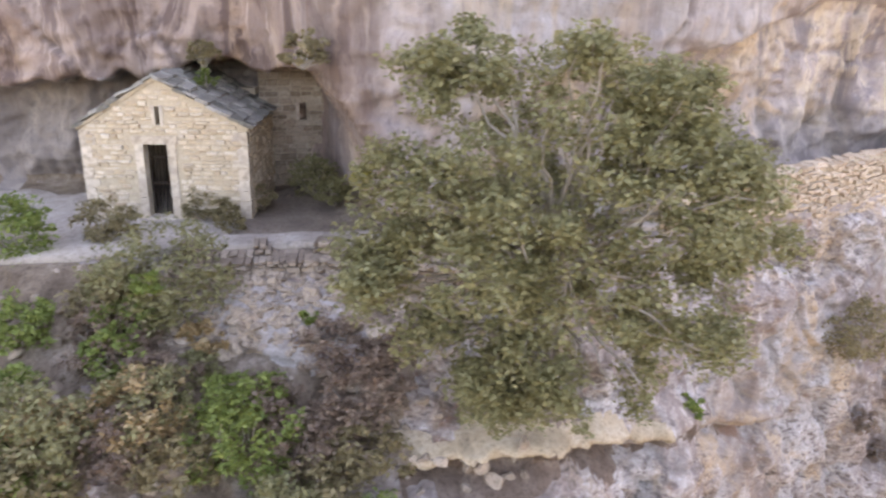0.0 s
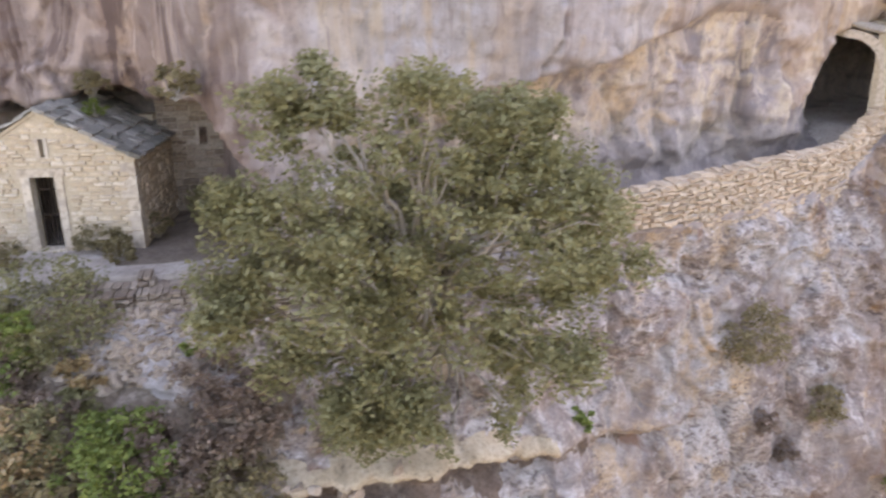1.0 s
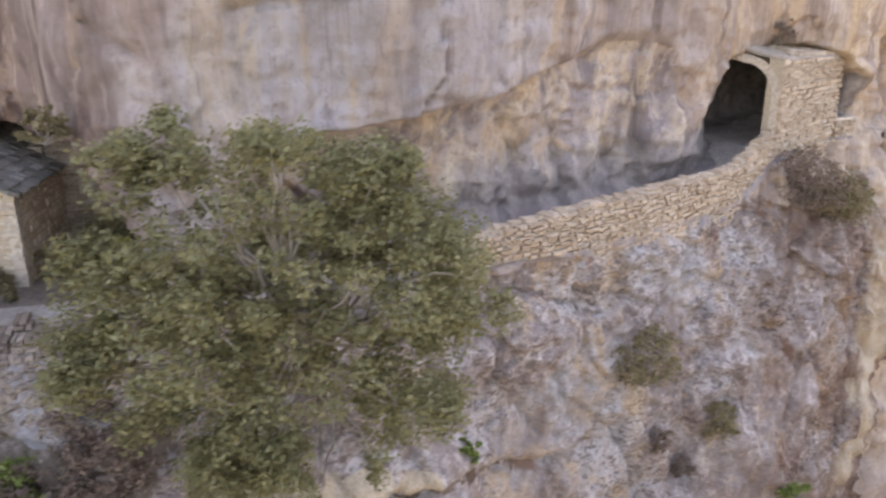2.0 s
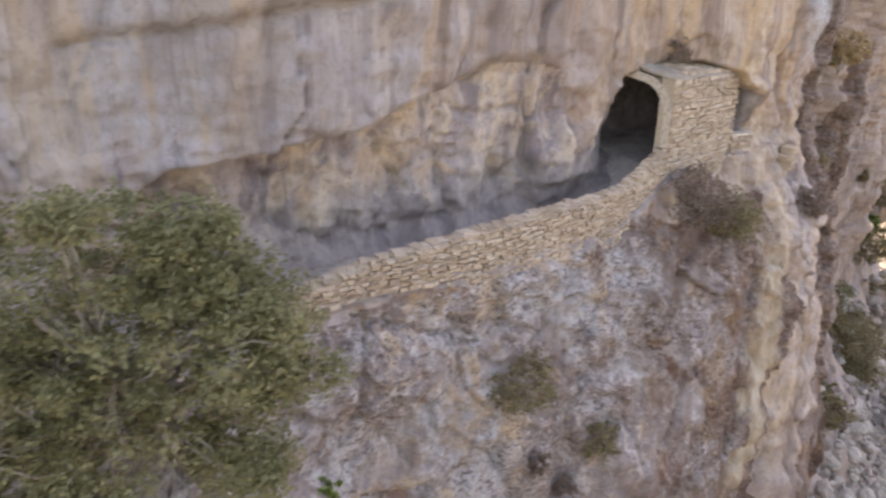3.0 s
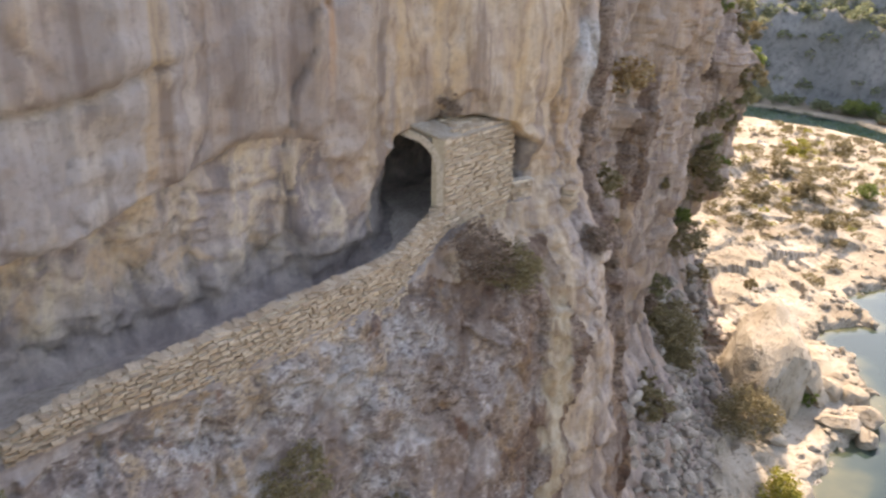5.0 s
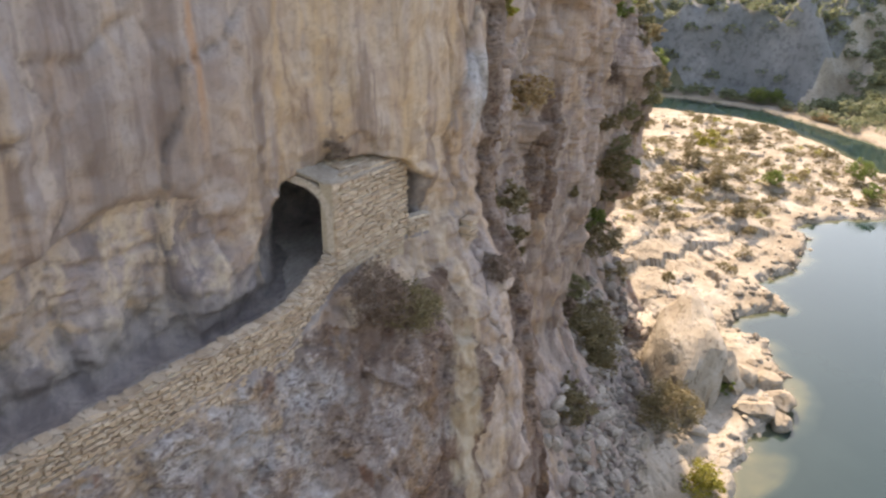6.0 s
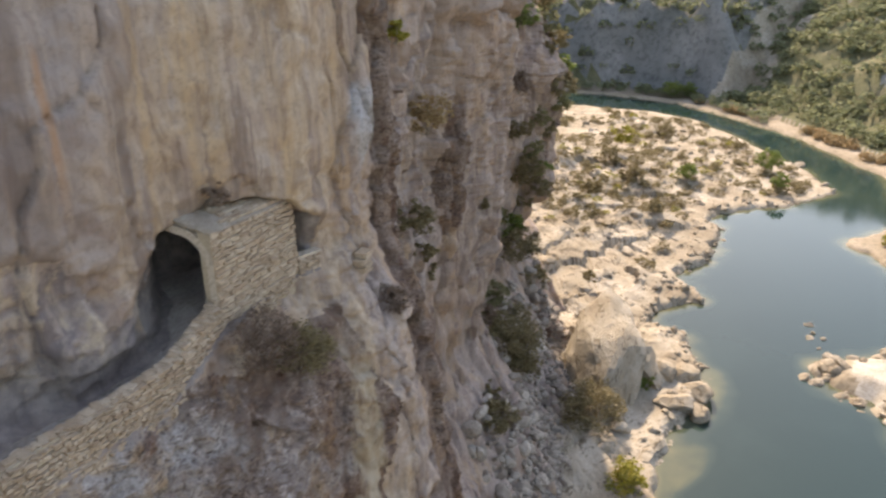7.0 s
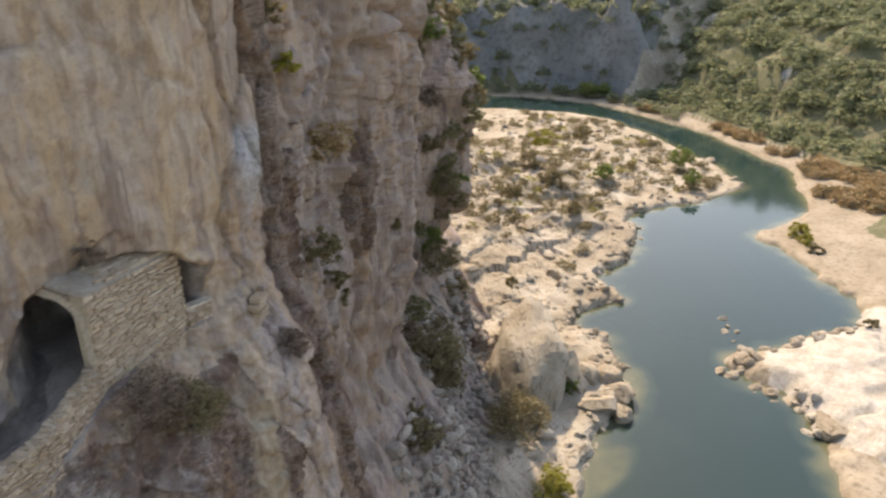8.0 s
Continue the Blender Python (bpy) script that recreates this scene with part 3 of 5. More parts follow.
def build_cliff():
    xs = np.concatenate([np.array((-220.0, -160.0, -110.0, -75.0, -55.0)), np.arange(-44, -9, 0.6), np.arange(-9, 31, 0.11), np.arange(31, 92, 0.28), np.arange(92, 160, 1.3)])
    zs = np.concatenate([np.arange(-3, 22, 0.6), np.arange(22, 30, 0.22), np.arange(30, 41.5, 0.085), np.arange(41.5, 50, 0.16), np.arange(50, CLIFF_TOP + 0.1, 0.9)])
    X, Z = np.meshgrid(xs, zs, indexing="ij")
    Y = surface_y(X, Z)
    top = smooth(CLIFF_TOP - 6, CLIFF_TOP, Z)
    Y = Y + top * top * (1.5 + 6.5 * smooth(32, 36, X))
    V = np.stack([X, Y, Z], 2).reshape(-1, 3)
    # the plateau behind the brink
    G = V.reshape(len(xs), len(zs), 3)
    back = np.stack([G[:, -1] + (0, dy, dz) for dy, dz in ((6, 0.8), (25, 2.0), (90, 4.0), (92, -60.0))], 1)
    V = np.concatenate([G, back], 1).reshape(-1, 3)
    F = grid_faces(len(xs), len(zs) + 4, False)
    cx, cz = V[F].mean(1)[:, 0], V[F].mean(1)[:, 2]
    border = 35.0 + 0.4 * vnoise(cx * 0.5, 0, 0, 7) + 60 * smooth(26.5, 30, cx) * (vnoise(cx * 0.25, 0, cz * 0.06, 8) > 0.55) - 60 * (cx > 27.2 + 1.5 * vnoise(cz * 0.4, 0, 0, 17)) * (vnoise(cx * 0.25, 0, cz * 0.06, 8) <= 0.55)
    slot = np.where(cz > border, 0, 1)
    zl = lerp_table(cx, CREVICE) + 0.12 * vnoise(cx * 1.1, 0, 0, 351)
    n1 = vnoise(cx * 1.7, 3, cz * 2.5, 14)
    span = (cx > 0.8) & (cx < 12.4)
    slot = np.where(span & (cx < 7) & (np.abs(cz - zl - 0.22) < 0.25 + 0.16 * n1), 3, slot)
    # red-brown rock along the crevice, darkened to paint in shade under the ledge
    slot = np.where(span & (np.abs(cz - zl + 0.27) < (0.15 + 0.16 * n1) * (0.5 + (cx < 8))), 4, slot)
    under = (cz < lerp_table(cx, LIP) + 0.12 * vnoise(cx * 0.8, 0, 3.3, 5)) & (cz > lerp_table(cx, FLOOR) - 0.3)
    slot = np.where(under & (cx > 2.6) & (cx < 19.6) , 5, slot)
    # gate passage and cave beside the chapel: darker rock colour imitates interior shade
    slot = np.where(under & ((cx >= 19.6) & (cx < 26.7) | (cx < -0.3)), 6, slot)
    slot = np.where((cx < 1.5 + 1.3 * vnoise(cz * 0.9, 0, 0, 9) + 0.8 * (cz - 33)) & (cz < 35.1) & (vnoise(cx * 0.6, 0, cz * 0.8, 10) > -0.45), 2, slot)
    ob = new("cliff", mesh_of("cliff", V, F, (M_STREAK, M_WEATHER, M_SLOPE, M_TAN, M_CREVICE_SHADE, M_ALCOVE, M_RECESS_SHADE), True, slot))
    return tagged(ob, "tall streaked grey and ochre limestone cliff with an undercut ledge", "cliff", kind="structure")


CLIFF_TOP = 58.0
build_cliff()

# ---- river, banks and hills ----
LEFT_SHORE = ((30, 8), (48, 17), (62, 26), (72, 30.6), (76, 33.2), (81, 32.2), (86, 34.4), (90, 37), (94, 41), (92.5, 46), (96, 48.5), (106, 46.5), (111, 50.5), (127, 54), (139, 61), (150, 57.5), (154, 51.5), (170, 48.5), (183, 60), (197, 79), (212, 101), (214, 116), (208, 138), (190, 170), (170, 210))
RIGHT_SHORE = ((20, -40), (60, -12), (80, 7.5), (88, 12), (93, 15.5), (95, 23.5), (99, 25), (106, 20), (116, 15.5), (124, 17.5), (135, 27), (143, 36.5), (162, 35.5), (187, 47), (208, 72), (220, 97), (228, 118), (226, 142), (210, 180), (190, 220))
VALLEY = ((-60, 30), (0, 17), (30, 22), (69, 49), (90, 67), (120, 94), (160, 131), (176, 160), (165, 215), (200, 225), (222, 180), (236, 145), (240, 122), (231, 97), (216, 72), (198, 48), (186, 28), (178, 8), (165, -30), (130, -75), (60, -120), (-60, -140))


def seg_dist(x, y, poly, closed=False):
    best = np.full(np.shape(x), 1e9)
    pts = list(poly) + ([poly[0]] if closed else [])
    for (x0, y0), (x1, y1) in zip(pts, pts[1:]):
        dx, dy = x1 - x0, y1 - y0
        t = np.clip(((x - x0) * dx + (y - y0) * dy) / (dx * dx + dy * dy), 0, 1)
        best = np.minimum(best, np.hypot(x - x0 - t * dx, y - y0 - t * dy))
    return best


def inside(x, y, poly):
    c = np.zeros(np.shape(x), bool)
    pts = list(poly)
    for (x0, y0), (x1, y1) in zip(pts, pts[1:] + pts[:1]):
        cross = ((y0 > y) != (y1 > y)) & (x < (x1 - x0) * (y - y0) / ((y1 - y0) if y1 != y0 else 1e-9) + x0)
        c ^= cross
    return c


WATER_POLY = LEFT_SHORE + RIGHT_SHORE[::-1]


def terrace(v):
    """Steps with short risers."""
    i = np.floor(v)
    return i + smooth(0.72, 1.0, v - i)


def ground_z(x, y):
    far = smooth(135, 165, x)
    wob = (1 - 0.5 * far) * (1.3 * fbm(x * 0.16, y * 0.16, 0, 3, 101) + 0.6 * vnoise(x * 0.6, y * 0.6, 0, 105) + 0.5) - 1.2 * far
    wet = inside(x, y, WATER_POLY)
    dl, dr = seg_dist(x, y, LEFT_SHORE), seg_dist(x, y, RIGHT_SHORE)
    d = np.minimum(dl, dr)
    sd = np.where(wet, -d, d) + wob
    left = dl < dr
    rough = fbm(x * 0.11, y * 0.11, 2.0, 4, 111)
    ledges = fbm(x * 0.35, y * 0.30, 5.0, 3, 121)
    bval, bedge = cells(x * 0.11 + 0.05 * y + 0.35 * rough, y * 0.17 - 0.03 * x + 0.25 * ledges, 401)
    lb = 0.9 * smooth(-0.4, 0.8, sd) + 0.17 * np.maximum(sd, 0) + smooth(1, 8, sd) * (0.7 * rough + 0.45 * terrace(2.4 * ledges) / 2.4 + 0.6 * bval - 0.55 * (1 - smooth(0.0, 0.05, bedge)))
    lb = np.minimum(lb, 9 + 0.06 * sd + 0.6 * rough) * (1 - 0.62 * far)
    rb = 0.5 * smooth(-0.3, 0.7, sd) + 0.045 * np.maximum(sd, 0) + smooth(2, 10, sd) * 0.25 * rough
    white = smooth(24, 10, np.hypot((x - 104) / 1.3, y - 8))
    rb = rb + white * smooth(0, 3, sd) * (1.2 + 0.12 * ledges + 0.35 * bval)
    h = np.where(left, np.maximum(lb, (0.1 - 0.06 * far) * np.maximum(sd, 0)), rb)
    h = np.where(sd < 0, np.maximum(-3.4, 0.9 * sd) + 0.3 * rough * smooth(0, -3, sd), h)
    # a sand shoal beside the near bank
    shoal = 1 - smooth(0.5, 1.15, np.hypot((x - 69.5) / 6.5, (y - 28.0) / 2.6) + 0.15 * rough)
    h = np.where(sd < 0, np.maximum(h, -3.4 + 2.75 * shoal), h)
    # hills outside the valley
    out = ~inside(x, y, VALLEY)
    dv = seg_dist(x, y, VALLEY, True) * out
    side = np.where((y > 62) & (x < 170), 0.0, 1.0)
    scarp = smooth(104, 114, y) * smooth(176, 205, x)
    hill = scarp * (24 + 3 * rough + 5 * fbm(x * 0.16, y * 0.16, 3.0, 3, 141)) * smooth(0, 9, dv) + (0.54 - 0.2 * scarp) * dv * smooth(0, 25, dv)
    hill = 95 * np.tanh(hill / 95) * (1 + 0.10 * rough) + smooth(10, 40, dv) * 5 * fbm(x * 0.02, y * 0.02, 0, 3, 131)
    near = (x < 165) & (y > 0.75 * x - 8)
    return np.where(out, np.where(near, 2.0, h * (1 - smooth(0, 12, dv)) + hill + 1.0), h)


def build_ground():
    xs = np.concatenate([np.linspace(-2500, -60, 16), np.arange(-55, 44, 3.3), np.arange(44, 150, 0.42), np.arange(150, 270, 1.0), np.arange(270, 520, 5.0), np.linspace(525, 3500, 22)])
    ys = np.concatenate([np.linspace(-3000, -160, 16), np.arange(-150, -12, 5.0), np.arange(-12, 84, 0.45), np.arange(84, 150, 1.2), np.arange(150, 420, 5.0), np.linspace(425, 3500, 22)])
    X, Y = np.meshgrid(xs, ys, indexing="ij")
    Z = ground_z(X, Y)
    V = np.stack([X, Y, Z], 2).reshape(-1, 3)
    F = grid_faces(len(xs), len(ys))
    c = V[F].mean(1)
    wet = c[:, 2] < -0.15
    dl, dr = seg_dist(c[:, 0], c[:, 1], LEFT_SHORE), seg_dist(c[:, 0], c[:, 1], RIGHT_SHORE)
    e1, e2 = V[F[:, 1]] - V[F[:, 0]], V[F[:, 3]] - V[F[:, 0]]
    nz = np.cross(e1, e2)
    steep = np.abs(nz[:, 2]) / (np.linalg.norm(nz, axis=1) + 1e-9)
    slot = np.zeros(len(F), int)
    white = np.hypot((c[:, 0] - 104) / 1.3, c[:, 1] - 8) < 15 + 2.5 * vnoise(c[:, 0] * 0.25, c[:, 1] * 0.25, 0, 6)
    slot[(dr < dl)] = 1
    slot[(dr < dl) & white] = 6
    slot[((dr < dl) & (dr > 14 + 4 * vnoise(c[:, 0] * 0.2, c[:, 1] * 0.2, 0, 3)) & (c[:, 0] > 150))] = 2
    slot[~inside(c[:, 0], c[:, 1], VALLEY)] = 2
    slot[(~inside(c[:, 0], c[:, 1], VALLEY)) & (steep < 0.62)] = 5
    slot[(~inside(c[:, 0], c[:, 1], VALLEY)) & (steep < 0.8) & (c[:, 1] > 98) & (c[:, 1] < 110 + 2 * vnoise(c[:, 2] * 0.12, 0, 0, 18)) & (c[:, 0] > 225)] = 0
    slot[wet] = np.where(c[wet, 2] < -0.9 + 0.3 * vnoise(c[wet, 0] * 0.3, c[wet, 1] * 0.3, 0, 4), 3, 4)
    me = mesh_of("ground", V, F, (M_BANK, M_SAND, M_SCRUB, M_BED, M_SHOAL, M_SCARP, M_WHITE), True, slot)
    me.polygons.foreach_set("use_smooth", slot != 0)
    ob = new("ground", me)
    return tagged(ob, "pale limestone river banks, sandy beach and scrubby hillsides", "ground", kind="structure")


build_ground()


def build_water():
    """One level sheet that knows the depth under it."""
    xs = np.concatenate([np.linspace(-60, 40, 12), np.arange(44, 130, 0.5), np.arange(130, 240, 1.0), np.linspace(242, 300, 8)])
    ys = np.concatenate([np.linspace(-200, -30, 12), np.arange(-26, 66, 0.5), np.arange(66, 150, 1.0), np.linspace(155, 320, 12)])
    X, Y = np.meshgrid(xs, ys, indexing="ij")
    V = np.stack([X, Y, 0 * X], 2).reshape(-1, 3)
    F = grid_faces(len(xs), len(ys))
    me = mesh_of("water", V, F, (M_WATER,), True)
    me.attributes.new("depth", "FLOAT", "POINT").data.foreach_set("value", np.maximum(-ground_z(X, Y), 0).astype(np.float32).ravel())
    return new("water", me)


water = build_water()
water.visible_shadow = False
tagged(water, "calm blue-green river water reflecting sky and hills", "water", kind="structure")

# ---- masonry ----
def stone_meshes(count, mat, seed):
    """Rough unit blocks, front towards -y, each with a worn face."""
    rng = np.random.default_rng(seed)
    out = []
    for _ in range(count):
        bm = bmesh.new()
        j = 0.045
        back = [bm.verts.new((sx * 0.5, 0.5, sz * 0.5)) for sx, sz in ((-1, -1), (1, -1), (1, 1), (-1, 1))]
        mid = [bm.verts.new((sx * (0.5 + rng.uniform(-j, 0.01)), -0.30 + rng.uniform(-j, j), sz * (0.5 + rng.uniform(-2 * j, 0.01)))) for sx, sz in ((-1, -1), (1, -1), (1, 1), (-1, 1))]
        front = [bm.verts.new((sx * (0.42 + rng.uniform(-j, j)), -0.5 + rng.uniform(-2 * j, 2 * j), sz * (0.33 + rng.uniform(-2 * j, 2 * j)))) for sx, sz in ((-1, -1), (1, -1), (1, 1), (-1, 1))]
        for a, b in ((back, mid), (mid, front)):
            for i in range(4):
                k = (i + 1) % 4
                bm.faces.new((a[i], a[k], b[k], b[i]))
        bm.faces.new(front)
        out.append(bm_mesh("stone", bm, mat))
    return out


def lay_stones(parent, meshes, origin, u, out, length, height, seed, rows=0.14, lens=(0.22, 0.5), depth=0.16, keep=None, limit=300, name="stone", rise=0.0, rough=0.0):
    """Courses of stones on a wall face: u along the face, out away from it. Those past the limit are joined into one part."""
    rng = np.random.default_rng(seed)
    u, out, origin = Vector(u).normalized(), Vector(out).normalized(), Vector(origin)
    up = Vector((0, 0, 1))
    z, made, rest_v, rest_f = 0.0, 0, [], []
    while z < height - 0.03:
        h = min(rows * rng.uniform(0.6, 1.55), height - z)
        s = -rng.uniform(0, lens[0])
        while s < length:
            w = rng.uniform(*lens)
            a, b = max(s, 0), min(s + w, length)
            if b - a > 0.07 and (keep is None or keep((a + b) / 2, z + h / 2, b - a, h)):
                c = origin + u * ((a + b) / 2) + up * (z + h / 2 + rise * (a + b) / 2 + rough * rng.uniform(-0.03, 0.03)) + out * rng.uniform(-0.025, 0.03) * (1 + rough)
                m = Matrix((( *(u * (b - a - 0.012)), 0), (*(-out * depth), 0), (*(up * (h - 0.012)), 0), (0, 0, 0, 1))).transposed()
                m = Matrix.Translation(c) @ m @ Matrix.Rotation(rng.uniform(-0.03, 0.03) * (1 + 2 * rough), 4, "Y")
                me = meshes[rng.integers(len(meshes))]
                if made < limit:
                    ob = part(name, me, parent)
                    ob.matrix_world = m
                    made += 1
                else:
                    base = len(rest_v)
                    rest_v += [tuple(m @ v.co) for v in me.vertices]
                    rest_f += [tuple(base + i for i in p.vertices) for p in me.polygons]
            s += w
        z += h
    if rest_v:
        me = bpy.data.meshes.new("stonework")
        me.from_pydata(rest_v, [], rest_f)
        me.materials.append(meshes[0].materials[0])
        ob = part("stonework", me, parent)
        ob["kind"] = "stuff"


STONES_CHAPEL, STONES_RUBBLE, STONES_BROWN = stone_meshes(8, M_STONE, 3), stone_meshes(8, M_RUBBLE, 5), stone_meshes(8, M_TUMBLE, 6)


def solid(name, parent, mat, boxes, label="", jit=0.0, seed=1):
    rng = np.random.default_rng(seed)
    bm = bmesh.new()
    for b in boxes:
        box_into(bm, *b, jit=jit, rng=rng)
    bmesh.ops.recalc_face_normals(bm, faces=bm.faces[:])
    return part(name, bm_mesh(name, bm, mat), parent, label)


# ---- chapel ----
CX0, CX1, CY0, CY1, CZ, EAVE, APEX, AX = -5.60, -1.60, 21.0, 24.8, 34.85, 37.10, 38.26, -3.72
DX0, DX1, DTOP = -4.11, -3.52, 36.74


def roof_z(x):
    return EAVE + (APEX - EAVE) * (1 - abs(x - AX) / ((AX - CX0) if x < AX else (CX1 - AX)))


def prism(name, parent, mat, outline, y0, y1, label=""):
    """A plate with the given x, z outline, from y0 to y1."""
    bm = bmesh.new()
    f = bm.faces.new([bm.verts.new((x, y0, z)) for x, z in outline])
    r = bmesh.ops.extrude_face_region(bm, geom=[f])
    bmesh.ops.translate(bm, vec=(0, y1 - y0, 0), verts=[e for e in r["geom"] if isinstance(e, bmesh.types.BMVert)])
    bmesh.ops.recalc_face_normals(bm, faces=bm.faces[:])
    return part(name, bm_mesh(name, bm, mat), parent, label)


def build_chapel():
    ch = thing("chapel", "small gabled stone chapel with a stone-slab roof on the ledge", "chapel", (0, 0, 0))
    w = 0.42
    # front wall in pieces round the doorway and the slit
    sx0, sx1, sz0, sz1 = AX - 0.03, AX + 0.08, 37.22, 37.66
    front = prism("front_wall", ch, M_MORTAR, [(CX0, CZ - 0.4), (DX0, CZ - 0.4), (DX0, DTOP), (DX1, DTOP), (DX1, CZ - 0.4), (CX1, CZ - 0.4), (CX1, EAVE), (sx1, roof_z(sx1)), (sx1, sz0), (sx0, sz0), (sx0, roof_z(sx0)), (CX0, EAVE)], CY0, CY0 + w)
    prism("gable_cap", ch, M_MORTAR, [(sx0, sz1), (sx1, sz1), (sx1, roof_z(sx1)), (sx0, roof_z(sx0))], CY0 + 0.002, CY0 + w - 0.002)
    side_r = solid("side_wall", ch, M_MORTAR, [(CX1 - w, CX1, CY0 + w, CY1, CZ - 0.4, EAVE)])
    solid("side_wall", ch, M_MORTAR, [(CX0, CX0 + w, CY0 + w, CY1, CZ - 0.4, EAVE)])
    solid("back_wall", ch, M_MORTAR, [(CX0 + w, CX1 - w, CY1 - w, CY1, CZ - 0.4, EAVE + 0.6)])
    solid("floor_slab", ch, M_PATH, [(CX0 + w, CX1 - w, CY0 + w, CY1 - w, CZ - 0.3, CZ + 0.02)])

    def keep(s, z, wd, h):
        x, zz = CX0 + s, CZ - 0.1 + z
        if DX0 - 0.19 < x + wd / 2 and x - wd / 2 < DX1 + 0.19 and zz < DTOP + 0.20:
            return False
        if abs(x - (sx0 + sx1) / 2) < 0.07 + wd / 2 and sz0 - 0.06 < zz + h / 2 and zz - h / 2 < sz1 + 0.06:
            return False
        if s < 0.2 or s > CX1 - CX0 - 0.2:
            return False
        return zz < min(roof_z(x - wd / 4), roof_z(x + wd / 4)) - 0.05
    lay_stones(front, STONES_CHAPEL, (CX0, CY0 + 0.045, CZ - 0.1), (1, 0, 0), (0, -1, 0), CX1 - CX0, 3.5, 11, 0.095, (0.13, 0.36), 0.14, keep, 420)
    lay_stones(side_r, STONES_CHAPEL, (CX1 - 0.045, CY0 + 0.36, CZ - 0.1), (0, 1, 0), (1, 0, 0), CY1 - CY0 - 0.36, EAVE - CZ + 0.05, 12, 0.16, (0.25, 0.5), 0.13, None, 160)
    # quoins
    rng = np.random.default_rng(4)
    for x, sgn in ((CX0, 1), (CX1, -1)):
        z, k = CZ - 0.1, 0
        while z < EAVE - 0.1:
            h = rng.uniform(0.2, 0.33)
            h = min(h, EAVE - 0.02 - z)
            ln = 0.36 if k % 2 else 0.24
            a, b = (x - 0.015, x + ln) if sgn > 0 else (x - ln, x + 0.03)
            solid("quoin", ch, M_DRESSED, [(a, b, CY0 - 0.03, CY0 + (0.24 if k % 2 else 0.36), z, z + h - 0.012)], "", 0.012, 40 + k)
            z, k = z + h, k + 1
    # door surround
    for x0, x1 in ((DX0 - 0.2, DX0 + 0.002), (DX1 - 0.002, DX1 + 0.2)):
        for k, (z0, z1) in enumerate(((CZ - 0.1, CZ + 0.55), (CZ + 0.56, CZ + 1.02), (CZ + 1.03, DTOP))):
            solid("jamb", ch, M_DRESSED, [(x0, x1, CY0 - 0.035, CY0 + 0.2, z0, z1)], "", 0.008, 60 + k)
    solid("lintel", ch, M_DRESSED, [(DX0 - 0.26, DX1 + 0.26, CY0 - 0.04, CY0 + 0.2, DTOP + 0.003, DTOP + 0.2)], "", 0.008, 64)
    solid("threshold", ch, M_DRESSED, [(DX0 - 0.06, DX1 + 0.06, CY0 - 0.12, CY0 + 0.3, CZ - 0.2, CZ + 0.05)], "", 0.008, 65)
    for x0, x1 in ((sx0 - 0.09, sx0), (sx1, sx1 + 0.09)):
        solid("slit_jamb", ch, M_DRESSED, [(x0, x1, CY0 - 0.03, CY0 + 0.1, sz0 - 0.03, sz1 + 0.03)], "", 0.005, 66)
    # barred iron gate
    gate = part("gate", bm_mesh("gate", bar_frame(DX0 + 0.012, DX1 - 0.012, CZ + 0.06, DTOP - 0.01, CY0 + 0.3), M_IRON), ch, "dark rusted iron bar gate, closed")
    for k in range(6):
        x = DX0 + 0.05 + k * (DX1 - DX0 - 0.1) / 5
        solid("bar", gate, M_IRON, [(x - 0.009, x + 0.009, CY0 + 0.292, CY0 + 0.308, CZ + 0.08, DTOP - 0.03)])
    for z in (CZ + 0.85, CZ + 1.5):
        solid("rail", gate, M_IRON, [(DX0 + 0.03, DX1 - 0.03, CY0 + 0.284, CY0 + 0.29, z, z + 0.035)])
    # roof of overlapping stone slabs on a bed
    roof = prism("roof", ch, M_MORTAR, [(CX0 - 0.06, EAVE - 0.03), (AX, APEX + 0.0), (CX1 + 0.06, EAVE - 0.03), (CX1 + 0.06, EAVE + 0.05), (AX, APEX + 0.09), (CX0 - 0.06, EAVE + 0.05)], CY0 - 0.04, CY1)
    slabs = slab_meshes(6, 9)
    for sgn in (-1, 1):
        x_e = CX0 - 0.14 if sgn < 0 else CX1 + 0.14
        run, drop = abs(AX - x_e), APEX - EAVE + 0.08
        ang = math.atan2(drop, run)
        for r in range(9):
            s, y = r / 9, CY0 - 0.12
            while y < CY1 + 0.05:
                wd = rng.uniform(0.25, 0.5)
                px, pz = x_e + (AX - x_e) * (s + 0.055), EAVE - 0.02 + drop * (s + 0.055) + 0.085
                m = Matrix.Translation((px, y + wd / 2, pz + rng.uniform(-0.03, 0.02))) @ Matrix.Rotation(-sgn * (-ang + 0.10) if sgn > 0 else -(ang - 0.10), 4, "Y")
                m = m @ Matrix.Diagonal((0.34, wd - 0.01, rng.uniform(0.04, 0.10), 1))
                ob = part("slab", slabs[rng.integers(6)], roof)
                ob.matrix_world = m @ Matrix.Rotation(rng.uniform(-0.3, 0.3), 4, "Z") @ Matrix.Rotation(rng.uniform(-0.05, 0.05), 4, "X")
                y += wd
    # the chapel stands a little askew on its ledge
    ch.matrix_world = Matrix.Translation((-3.6, 21.0, 0)) @ Matrix.Rotation(radians(-12), 4, "Z") @ Matrix.Translation((3.6, -21.0, 0))
    return ch


